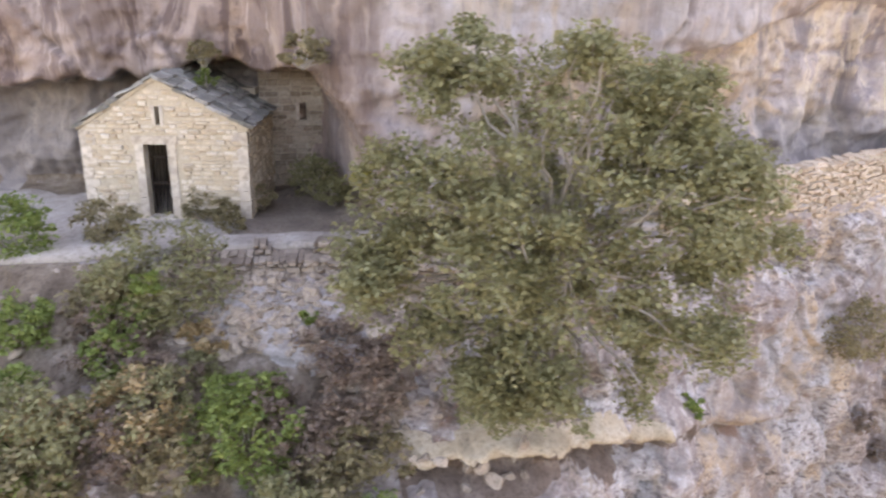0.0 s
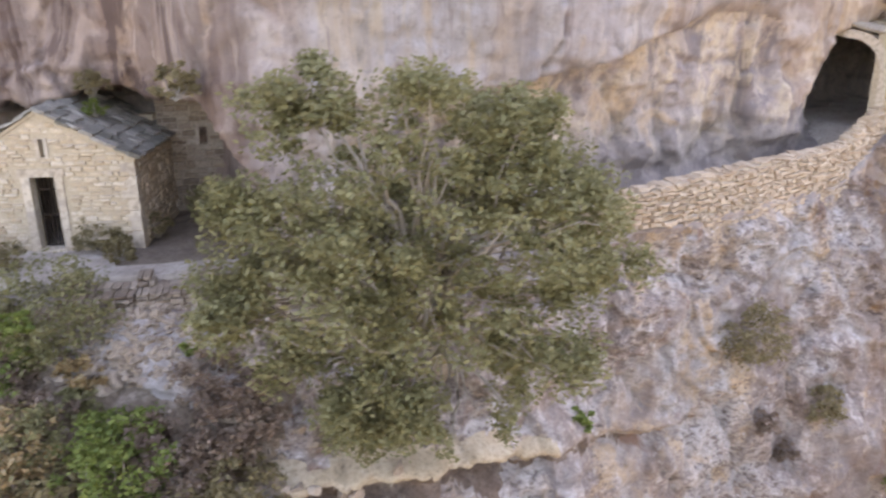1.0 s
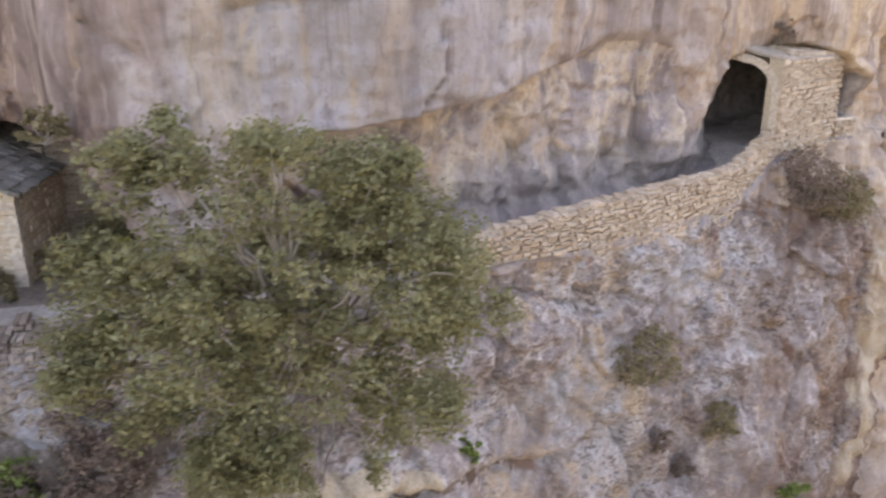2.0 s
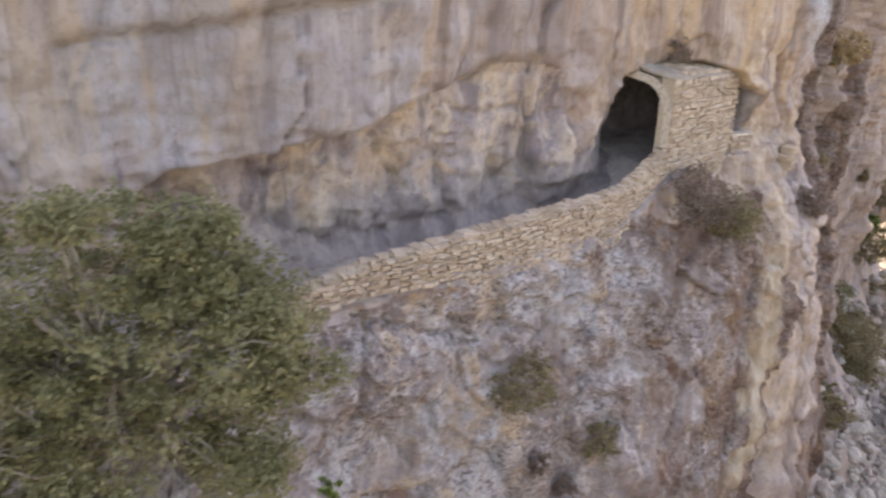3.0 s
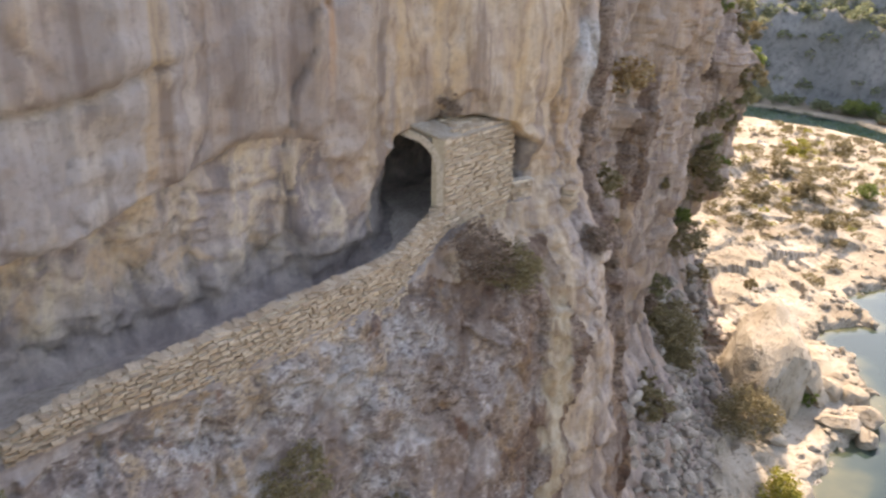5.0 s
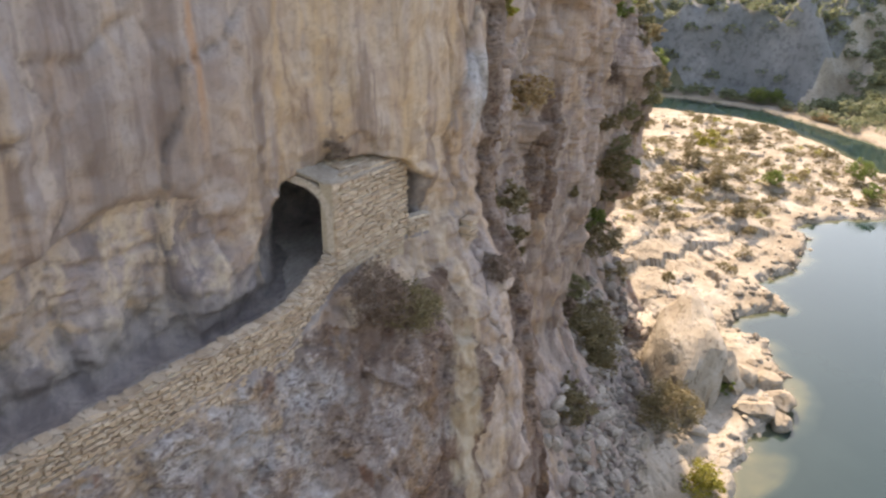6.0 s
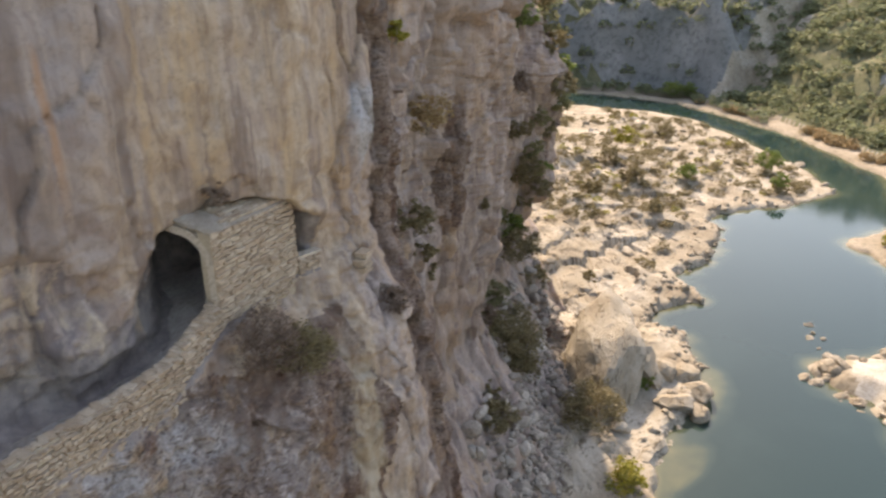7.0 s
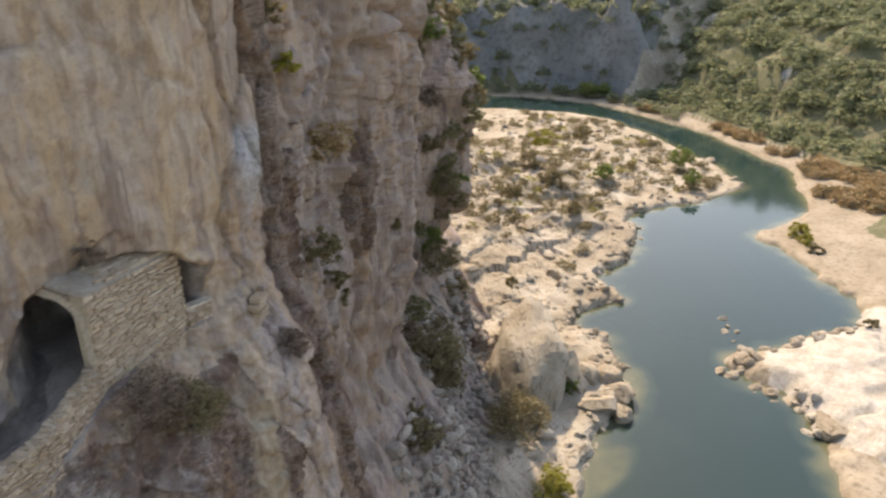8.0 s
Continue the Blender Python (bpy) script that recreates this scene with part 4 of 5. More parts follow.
def slab_meshes(n, seed):
    rng = np.random.default_rng(seed)
    out = []
    for _ in range(n):
        bm = bmesh.new()
        ring = [(math.cos(a) * 0.5, math.sin(a) * 0.5) for a in (0.6, 1.2, 2.0, 2.6, 3.75, 4.4, 5.1, 5.7)]
        ring = [(np.clip(x * 1.35, -0.5, 0.5) + rng.uniform(-0.04, 0.04), np.clip(y * 1.35, -0.5, 0.5) + rng.uniform(-0.04, 0.04)) for x, y in ring]
        lo = [bm.verts.new((x, y, -0.5)) for x, y in ring]
        hi = [bm.verts.new((x * 0.95, y * 0.95, 0.5 + rng.uniform(-0.2, 0.2))) for x, y in ring]
        bm.faces.new(lo[::-1])
        bm.faces.new(hi)
        for i in range(8):
            k = (i + 1) % 8
            bm.faces.new((lo[i], lo[k], hi[k], hi[i]))
        out.append(bm_mesh("slab", bm, M_SLATE))
    return out


def bar_frame(x0, x1, z0, z1, y, t=0.028):
    bm = bmesh.new()
    for b in ((x0, x0 + t, z0, z1), (x1 - t, x1, z0, z1), (x0 + t, x1 - t, z0, z0 + t), (x0 + t, x1 - t, z1 - t, z1)):
        box_into(bm, b[0], b[1], y - 0.014, y + 0.014, b[2], b[3])
    bmesh.ops.recalc_face_normals(bm, faces=bm.faces[:])
    return bm


build_chapel()


# ---- wall that closes the cave beside the chapel ----
def build_cave_wall():
    wl = thing("cave_wall", "rubble stone wall with a small window closing the cave beside the chapel", "wall")
    x0, x1, y, z0, z1 = -1.25, 1.75, 23.9, 34.8, 38.9
    wx0, wx1, wz0, wz1 = -0.15, 0.07, 36.8, 37.3
    solid("core", wl, M_CAP, [(x0, wx0, y, y + 0.5, z0, z1), (wx1, x1, y, y + 0.5, z0, z1), (wx0, wx1, y, y + 0.5, z0, wz0), (wx0, wx1, y, y + 0.5, wz1, z1)])

    def keep(s, z, wd, h):
        x, zz = x0 + s, z0 + z
        return not (wx0 - 0.03 < x + wd / 2 and x - wd / 2 < wx1 + 0.03 and wz0 - 0.03 < zz + h / 2 and zz - h / 2 < wz1 + 0.03)
    lay_stones(wl, STONES_BROWN, (x0, y + 0.045, z0), (1, 0, 0), (0, -1, 0), x1 - x0, z1 - z0, 21, 0.17, (0.24, 0.5), 0.13, keep, 260)
    solid("window_jamb", wl, M_DRESSED, [(wx0 - 0.09, wx0, y - 0.04, y + 0.12, wz0, wz1)], "", 0.006, 3)
    return wl


build_cave_wall()


# ---- terrace and path on the ledge ----
def ledge_sheet(name, xs, inner, outer, z_of, mat, label, thick=0.16):
    n = len(xs)
    V, F = [], []
    cols = 10
    for x in xs:
        a, b = outer(x), inner(x)
        for k in range(cols):
            t = k / (cols - 1)
            y = a + (b - a) * t
            dz = 0.035 * float(fbm(x * 0.9, y * 0.9, 0, 3, 17))
            V.append((x, y + (0.10 * float(vnoise(x * 1.3, 0, 0, 19)) if k == 0 else 0), z_of(x) + dz))
    for i in range(n - 1):
        for k in range(cols - 1):
            F.append((i * cols + k, (i + 1) * cols + k, (i + 1) * cols + k + 1, i * cols + k + 1))
    base = len(V)
    for i in range(n):
        x, y, z = V[i * cols]
        V.append((x, y + 0.02, z - thick))
    for i in range(n - 1):
        F.append((i * cols, base + i, base + i + 1, (i + 1) * cols))
    ob = new(name, mesh_of(name, V, F, (mat,), True))
    return tagged(ob, label, "pavement", kind="structure")


def terrace_back(x):
    return float(np.interp(x, [-12, -6, -1, 1, 2.3], [26, 25.6, 25, 22.6, 19.5]))


def terrace_edge(x):
    return float(lerp_table(x, EDGE)) - 0.05


def terrace_z(x):
    return 34.86 + 0.14 * float(smooth(0.8, 2.2, x))


ledge_sheet("pavement_terrace", np.arange(-12, -2.1, 0.2), terrace_back, terrace_edge, terrace_z, M_PATH, "pale grey screed terrace in front of the chapel")
ledge_sheet("pavement_earth", np.arange(-2.2, 2.4, 0.2), terrace_back, terrace_edge, terrace_z, M_EARTH, "bare brown earth between the chapel and the rock pillar")
ledge_sheet("pavement_edge", np.arange(-2.3, 1.5, 0.2), lambda x: terrace_edge(x) + 0.75 + 0.25 * float(vnoise(x * 0.9, 0, 0, 29)), lambda x: terrace_edge(x) - 0.06, lambda x: terrace_z(x) + 0.06, M_PATH, "pale worn strip of screed along the terrace edge")
ledge_sheet("pavement_path", np.arange(2.3, 25.9, 0.2), lambda x: float(lerp_table(x, ALCOVE)) + 0.3, lambda x: float(lerp_table(x, EDGE)) + 0.12 + 0.35 * float(smooth(19.5, 21, x)), lambda x: float(lerp_table(x, FLOOR)) + 0.05, M_PATH, "narrow dusty rock path along the ledge")


# ---- dry stone retaining wall under the terrace ----
def build_retaining():
    wl = thing("retaining_wall", "tumbled dry stone wall holding up the terrace edge", "wall")
    pts = [(-3.2, 18.5), (-1.6, 18.32), (-0.2, 18.25), (1.4, 17.7), (3.0, 16.95)]
    for i, ((xa, ya), (xb, yb)) in enumerate(zip(pts, pts[1:])):
        u = Vector((xb - xa, yb - ya, 0))
        out = Vector((u.y, -u.x, 0)).normalized()
        L = u.length
        for k in range(2):
            off = out * (0.10 + 0.40 * k)
            lay_stones(wl, STONES_BROWN, (xa + off.x, ya + off.y, 34.62 - 0.27 * k), u, out, L, 0.40, 70 + 7 * i + k, 0.10, (0.12, 0.34), 0.5, lambda s, z, w, h, k=k: vnoise(s * 1.3 + 5 * k, z * 3, k * 1.7, 9) > -0.15 - 0.05 * (3 - k), 14)
    return wl


build_retaining()


# ---- parapet wall along the path ----
PARAPET = ((7.6, 16.75), (9.6, 17.2), (12, 17.75), (13.8, 18.35), (15.5, 18.95), (17.3, 19.55), (19.2, 20.25), (21.66, 21.44))
P_TOP = ((7.6, 35.75), (9.5, 36.15), (12.5, 36.3), (17, 36.3), (19.3, 36.28), (20.45, 36.55), (21.66, 37.15))
P_BASE = ((7.6, 35.2), (9.5, 35.45), (11, 35.3), (13, 34.95), (15, 34.65), (17, 34.55), (20, 34.55), (21.35, 34.9))


def build_parapet():
    wl = thing("parapet_wall", "low rough dry stone parapet wall along the cliff path", "wall")
    for i, ((xa, ya), (xb, yb)) in enumerate(zip(PARAPET, PARAPET[1:])):
        u = Vector((xb - xa, yb - ya, 0))
        out = Vector((u.y, -u.x, 0)).normalized()
        zb = min(lerp_table(xa, P_BASE), lerp_table(xb, P_BASE)) - 0.1
        ta, tb = lerp_table(xa, P_TOP), lerp_table(xb, P_TOP)
        bm = bmesh.new()
        vs = []
        for (x, y), t in (((xa, ya), ta), ((xb, yb), tb)):
            for o in (0.0, -0.42):
                for z in (float(lerp_table(x, P_BASE)) + 0.03, t - 0.07):
                    vs.append(bm.verts.new((x + out.x * o, y + out.y * o, z)))
        for q in ((0, 1, 3, 2), (4, 6, 7, 5), (0, 4, 5, 1), (2, 3, 7, 6), (0, 2, 6, 4), (1, 5, 7, 3)):
            bm.faces.new([vs[k] for k in q])
        bmesh.ops.recalc_face_normals(bm, faces=bm.faces[:])
        core = part("core", bm_mesh("core", bm, M_MORTAR), wl)
        top = lambda s, z, wd, h: zb + z + h * 0.3 < ta + (tb - ta) * s / u.length and zb + z > lerp_table(xa + u.x * s / u.length, P_BASE) - 0.12
        lay_stones(core, STONES_RUBBLE, (xa + out.x * -0.02, ya + out.y * -0.02, zb), u, out, u.length, max(ta, tb) - zb + 0.05, 30 + i, 0.09, (0.10, 0.34), 0.22, top, 300, rough=1.0)
        # capping stones
        rng = np.random.default_rng(90 + i)
        s = 0.0
        while s < u.length:
            wd = rng.uniform(0.13, 0.34)
            c = Vector((xa, ya, 0)) + u.normalized() * (s + wd / 2) - out * 0.2
            ob = part("capstone", STONES_RUBBLE[rng.integers(8)], core)
            ob.matrix_world = Matrix.Translation((c.x, c.y, ta + (tb - ta) * (s + wd / 2) / u.length - 0.03)) @ Matrix.Rotation(math.atan2(u.y, u.x) + rng.uniform(-0.6, 0.6), 4, "Z") @ Matrix.Rotation(rng.uniform(-0.2, 0.2), 4, "X") @ Matrix.Diagonal((wd, rng.uniform(0.2, 0.46), rng.uniform(0.05, 0.15), 1))
            s += wd
    return wl


build_parapet()


# ---- gate wall with its arch ----
def build_gate():
    gt = thing("gatehouse", "stone gate wall with a round arch built against the cliff", "gate")
    A, B = Vector((21.63, 21.455, 0)), Vector((25.75, 22.98, 0))
    u = (B - A).normalized()
    out = Vector((u.y, -u.x, 0))
    L = (B - A).length
    z0, za, zb = 35.6, 39.55, 39.42
    bm = bmesh.new()
    vs = []
    for p, t in ((A, za), (B, zb)):
        for o in (0.0, -0.5):
            for z in (z0 - 0.6, t):
                q = p + out * o
                vs.append(bm.verts.new((q.x, q.y, z)))
    for q in ((0, 1, 3, 2), (4, 6, 7, 5), (0, 4, 5, 1), (2, 3, 7, 6), (0, 2, 6, 4), (1, 5, 7, 3)):
        bm.faces.new([vs[k] for k in q])
    bmesh.ops.recalc_face_normals(bm, faces=bm.faces[:])
    core = part("outer_wall", bm_mesh("outer_wall", bm, M_MORTAR), gt)
    lay_stones(core, STONES_RUBBLE, A - out * 0.03 + Vector((0, 0, z0 - 0.3)), u, out, L, za - z0 + 0.3, 51, 0.13, (0.16, 0.58), 0.22, rough=0.8, keep=lambda s, z, w, h: z + z0 - 0.3 + h * 0.4 < za + (zb - za) * s / L and z + z0 - 0.3 > 36.0 + 0.35 * math.sin(s * 1.7) - 0.5 * (s < 1.2))
    # cross wall with the arched passage
    v = Vector((-0.36, 0.93, 0)).normalized()
    n = Vector((-v.y, v.x, 0))
    if n.x > 0:
        n = -n
    W, R, spring = 2.3, 1.15, 38.2
    prof_in = [(0.28, 35.9)] + [(0.28 + R - R * math.cos(a), spring + R * 0.98 * math.sin(a)) for a in np.linspace(0, math.pi * 0.5, 13)] + [(W, spring + 1.3)]
    prof_out = [(0.0, 35.9)] + [(max(0.28 + R - (R + 0.34) * math.cos(a), 0.0), spring + (R + 0.26) * math.sin(a)) for a in np.linspace(0, math.pi * 0.5, 13)] + [(W, spring + 1.62)]

    def ring(name, pin, pout, th, off, mat, label=""):
        bm = bmesh.new()
        rows = []
        for (si, zi), (so, zo) in zip(pin, pout):
            row = []
            for o in (off, off - th):
                for s, z in ((si, zi), (so, zo)):
                    q = A + v * s + n * o
                    row.append(bm.verts.new((q.x, q.y, z)))
            rows.append(row)
        for a, b in zip(rows, rows[1:]):
            bm.faces.new((a[0], b[0], b[1], a[1]))
            bm.faces.new((a[2], a[3], b[3], b[2]))
            bm.faces.new((a[0], a[2], b[2], b[0]))
            bm.faces.new((a[1], b[1], b[3], a[3]))
        bmesh.ops.recalc_face_normals(bm, faces=bm.faces[:])
        return part(name, bm_mesh(name, bm, mat), gt, label)
    ring("arch", prof_in, prof_out, 0.55, 0.0, M_DRESSED, "smooth pale rendered arch and jamb")
    # sloping mortared top against the rock
    bm = bmesh.new()
    nu, nv = 14, 7
    g = [[bm.verts.new((*(A + u * (L + 0.7) * i / (nu - 1) + v * (0.0 + 2.3 * j / (nv - 1) - 0.02)).xy, za - 0.02 + (zb - za) * i / (nu - 1) - 0.9 * max((L + 0.7) * i / (nu - 1) - L, 0) + 0.05 + 0.62 * (j / (nv - 1)) ** 1.5 + 0.05 * float(vnoise(i * 0.7, j * 0.7, 0, 3)))) for j in range(nv)] for i in range(nu)]
    for i in range(nu - 1):
        for j in range(nv - 1):
            bm.faces.new((g[i][j], g[i + 1][j], g[i + 1][j + 1], g[i][j + 1]))
    r = bmesh.ops.extrude_face_region(bm, geom=bm.faces[:])
    bmesh.ops.translate(bm, vec=(0, 0, -0.12), verts=[e for e in r["geom"] if isinstance(e, bmesh.types.BMVert)])
    bmesh.ops.recalc_face_normals(bm, faces=bm.faces[:])
    cap = part("cap", bm_mesh("cap", bm, M_CAP, True), gt, "grey mortar cap roughly laid with stones")
    rng = np.random.default_rng(58)
    d = 0.05
    while d < 2.2:
        w = rng.uniform(0.13, 0.22)
        s = 0.9 + 0.5 * d + rng.uniform(-0.2, 0.25)
        while s < L + 0.05:
            ln = rng.uniform(0.2, 0.5)
            f = (d + w / 2) / 2.3
            q = A + u * (s + ln / 2) + v * (d + w / 2)
            q.z = za + (zb - za) * (s + ln / 2) / (L + 0.7) + 0.04 + 0.62 * f ** 1.5 + rng.uniform(-0.02, 0.03)
            tilt = (v + Vector((0, 0, 0.4 * f ** 0.5))).normalized()
            m = Matrix(((*(u * (ln - 0.015)), 0), (*(-u.cross(tilt) * 0.16), 0), (*(tilt * (w - 0.012)), 0), (0, 0, 0, 1))).transposed()
            part("stone", STONES_RUBBLE[rng.integers(8)], cap).matrix_world = Matrix.Translation(q) @ m
            s += ln
        d += w
    # sill under the side opening
    solid("sill", gt, M_DRESSED, [(25.74, 26.85, 22.86, 23.3, 37.0, 37.1)], "", 0.02, 8)
    lay_stones(core, STONES_RUBBLE, (25.7, 22.98, 36.2), (1, 0.12, 0), (0.12, -1, 0), 1.1, 0.8, 57, 0.13, (0.18, 0.36), 0.4, None, 60)
    return gt


build_gate()


def build_steps():
    st = thing("wall_remnant", "short stack of flat stones on the cliff beyond the gate", "wall")
    rng = np.random.default_rng(6)
    for k in range(7):
        ob = part("stone", STONES_RUBBLE[k % 8], st)
        ob.matrix_world = Matrix.Translation((28.9 + rng.uniform(-0.08, 0.08), 22.95, 35.55 + 0.13 * k)) @ Matrix.Rotation(0.45 + rng.uniform(-0.1, 0.1), 4, "Z") @ Matrix.Diagonal((rng.uniform(0.5, 0.8), 0.5, 0.12, 1))
    return st


build_steps()

# ---- plants ----
def leaf_quads(P, size, rng, flat=0.5):
    """A diamond leaf or leaf clump at each point of P."""
    n = len(P)
    a = rng.normal(size=(n, 3))
    a[:, 2] *= flat
    a /= np.linalg.norm(a, axis=1, keepdims=True)
    b = np.cross(a, rng.normal(size=(n, 3)))
    b /= np.linalg.norm(b, axis=1, keepdims=True) + 1e-9
    s = (size * rng.uniform(0.6, 1.35, n))[:, None]
    V = np.stack([P - a * s, P + b * s * 0.48, P + a * s, P - b * s * 0.48], 1).reshape(-1, 3)
    return V, np.arange(4 * n).reshape(-1, 4)


def crown_points(rng, radii, clumps, per, spread, hollow=0.35, low=-0.6, gaps=-0.42):
    """Leaf points in uneven clumps inside an ellipsoid."""
    c = []
    while len(c) < clumps:
        p = rng.uniform(-1, 1, 3)
        r = np.linalg.norm(p)
        if hollow < r < 1 and p[2] > low and vnoise(p[0] * 1.9, p[1] * 1.9, p[2] * 1.9, int(radii[0] * 100) % 97) > gaps:
            c.append(p)
    c = np.array(c) * np.array(radii)
    q = np.repeat(c, per, 0)
    k = rng.normal(size=q.shape)
    k /= np.linalg.norm(k, axis=1, keepdims=True)
    sp = np.repeat(rng.uniform(0.5, 1.3, clumps), per)[:, None] * spread
    return q + k * sp * rng.uniform(0.2, 1.0, len(q))[:, None] ** 0.6 * (1, 1, 0.7), c


def limbs_mesh(name, base, tips, rng, r0, mat):
    V, F, n = [], [], 0
    base = np.asarray(base, float)
    for tip in tips:
        mid = (base + tip) / 2 + rng.normal(size=3) * np.linalg.norm(tip - base) * 0.12
        t = np.linspace(0, 1, 7)[:, None]
        P = (1 - t) ** 2 * base + 2 * t * (1 - t) * mid + t * t * tip + rng.normal(size=(7, 3)) * 0.02 * np.linalg.norm(tip - base)
        v, f = tube(P, np.linspace(r0, r0 * 0.15, 7) * rng.uniform(0.6, 1.0), 5)
        V.append(v)
        F.append(f + n)
        n += len(v)
    return mesh_of(name, np.concatenate(V), np.concatenate(F), (mat,))


def shrub(x, y, z, r, mat, seed, label, name="shrub", leaf=0.07, squash=0.85, dens=1.0, group=""):
    rng = np.random.default_rng(seed)
    ob = thing(name, label, "shrub", (x, y, z), group)
    n = int(np.clip(55 * dens * (r / leaf / 12) ** 1.5, 14, 200))
    pts, c = crown_points(rng, (r, r * 0.9, r * squash), n, 30, r * 0.26)
    v, f = leaf_quads(pts, leaf, rng)
    part("foliage", mesh_of("foliage", v, f, (mat,), False), ob)
    tips = c[rng.choice(len(c), min(9, len(c)), replace=False)]
    part("branching_stem", limbs_mesh("branching_stem", (0, 0.05, -r * 0.75), tips, rng, 0.02 + 0.02 * r, M_BARK), ob)
    return ob


def big_oak():
    rng = np.random.default_rng(12)
    ob = thing("tree", "broad holm oak with dense olive green leaves on the slope", "tree", (4.6, 15.2, 33.4))
    org = np.array([4.6, 15.2, 33.4])
    cen = np.array([3.5, 13.2, 36.6]) - org
    pts, tips = [], []
    lobes = [(cen, (3.2, 2.1, 2.8), 190, 0.0), (cen + (-1.5, 0.2, -0.4), (2.1, 1.6, 1.7), 85, -0.1), (cen + (1.9, -0.3, 0.4), (1.9, 1.5, 1.8), 80, -0.1), (cen + (-0.7, -0.2, -2.6), (1.2, 1.0, 1.2), 60, -0.1), (cen + (1.9, 0.2, -2.4), (0.8, 0.7, 1.0), 30, 0.0), (cen + (0.6, 0, 1.6), (2.3, 1.6, 1.5), 60, -0.1),]
    for k in range(16):
        a = 2 * math.pi * k / 16 + rng.uniform(-0.15, 0.15)
        reach, r = rng.uniform(0.82, 1.08), rng.uniform(0.45, 0.9)
        lobes.append((cen + (3.3 * reach * math.cos(a), rng.uniform(-1.2, 0.4), 2.9 * reach * math.sin(a)), (r, r * 0.9, r * 0.75), int(26 * r), -0.2))
    for c, r, k, open_air in lobes:
        p, t = crown_points(rng, r, k, 95, 0.42, 0.3, -0.9, open_air)
        pts.append(p + c)
        tips.append(t + c)
    pts, tips = np.concatenate(pts), np.concatenate(tips)
    gap = ((pts[:, 0] - cen[0] - 0.87) / 0.6) ** 2 + ((pts[:, 2] - cen[2] + 2.95) / 1.2) ** 2 + 0.5 * vnoise(pts[:, 0] * 1.6, pts[:, 1], pts[:, 2] * 1.6, 27)
    pts = pts[gap > 1]
    v, f = leaf_quads(pts, 0.06, rng)
    part("crown", mesh_of("crown", v, f, (M_OAK,), False), ob)
    P = np.array([(0, 0.3, -0.6), (-0.1, -0.3, 0.6), (-0.3, -0.9, 1.5), (-0.6, -1.5, 2.3), (-0.8, -1.9, 3.0)])
    v, f = tube(P, (0.24, 0.2, 0.17, 0.13, 0.09), 9)
    part("trunk", mesh_of("trunk", v, f, (M_BARK,)), ob)
    tips = tips[np.argsort(tips[:, 1] + 0.6 * rng.normal(size=len(tips)))][: len(tips) * 2 // 3]
    sel = tips[rng.choice(len(tips), 84, replace=False)]
    sel = sel[np.argsort(np.arctan2(sel[:, 2] - cen[2], sel[:, 0] - cen[0]))]
    for k in range(14):
        part("limb", limbs_mesh("limb", P[1 + k % 4], sel[6 * k:6 * k + 6], rng, 0.07, M_BARK), ob)
    return ob


big_oak()

KIND = {"G": (M_GREEN, "fresh green leafy shrub"), "O": (M_OAK, "dark green evergreen shrub"), "Y": (M_YELLOW, "yellow-green autumn shrub"), "L": (M_OLIVE, "dull olive grey-green shrub"), "D": (M_DRY, "half-dry brownish shrub"), "R": (M_RUST, "rust-coloured dry shrub")}
ON_SLOPE = ((-6.8, 19.3, 35.2, 0.95, "G"), (-3.5, 17.3, 34.6, 1.5, "O"), (-4.4, 16.0, 33.6, 0.67, "G"), (-3.6, 16.3, 34.9, 0.36, "G"), (-2.0, 14.3, 32.5, 1.15, "G"), (0.3, 14.5, 33.0, 0.95, "D"), (-5.6, 14.5, 32.8, 1.2, "O"), (-6.3, 16.8, 34.0, 0.8, "G"), (-3.8, 14.9, 32.9, 1.05, "O"), (-0.2, 15.6, 33.45, 0.8, "D"), (1.0, 15.4, 33.3, 0.6, "D"), (-0.6, 16.3, 33.9, 0.21, "G"), (0.2, 13.6, 32.1, 0.85, "L"), (-3.1, 13.9, 32.3, 0.8, "L"))
ON_TERRACE = ((-2.6, 22.25, 38.75, 0.45, "L"), (-2.55, 22.1, 38.2, 0.3, "G"), (0.75, 17.7, 36.5, 0.3, "Y"), (-2.75, 20.75, 35.22, 0.55, "L"), (-1.35, 21.3, 35.17, 0.42, "L"), (0.05, 22.3, 35.47, 0.7, "O"), (0.5, 21.2, 35.27, 0.5, "O"), (-4.9, 19.7, 35.17, 0.7, "L"), (-2.2, 20.6, 35.07, 0.35, "L"), (-2.15, 19.7, 35.1, 0.4, "L"), (-2.3, 20.2, 35.05, 0.3, "L"))
ON_FACE = ((14.2, 17.3, 31.7, 1.1, "L"), (17.3, 17.5, 28.9, 0.75, "L"), (14.7, 16.9, 29.1, 0.45, "D"), (16.0, 17.3, 27.6, 0.4, "D"), (7.9, 15.1, 31.4, 0.35, "G"), (22.7, 20.9, 35.4, 1.4, "D"), (24.1, 20.7, 34.6, 1.25, "L"), (19.8, 16.4, 26.3, 0.54, "G"), (22.6, 22.9, 40.3, 0.6, "D"), (20.4, 23.1, 40.2, 0.42, "G"), (9.4, 17.6, 35.6, 0.35, "G"), (29.9, 22.1, 34.1, 0.7, "D"), (-0.35, 17.9, 39.2, 0.5, "L"))
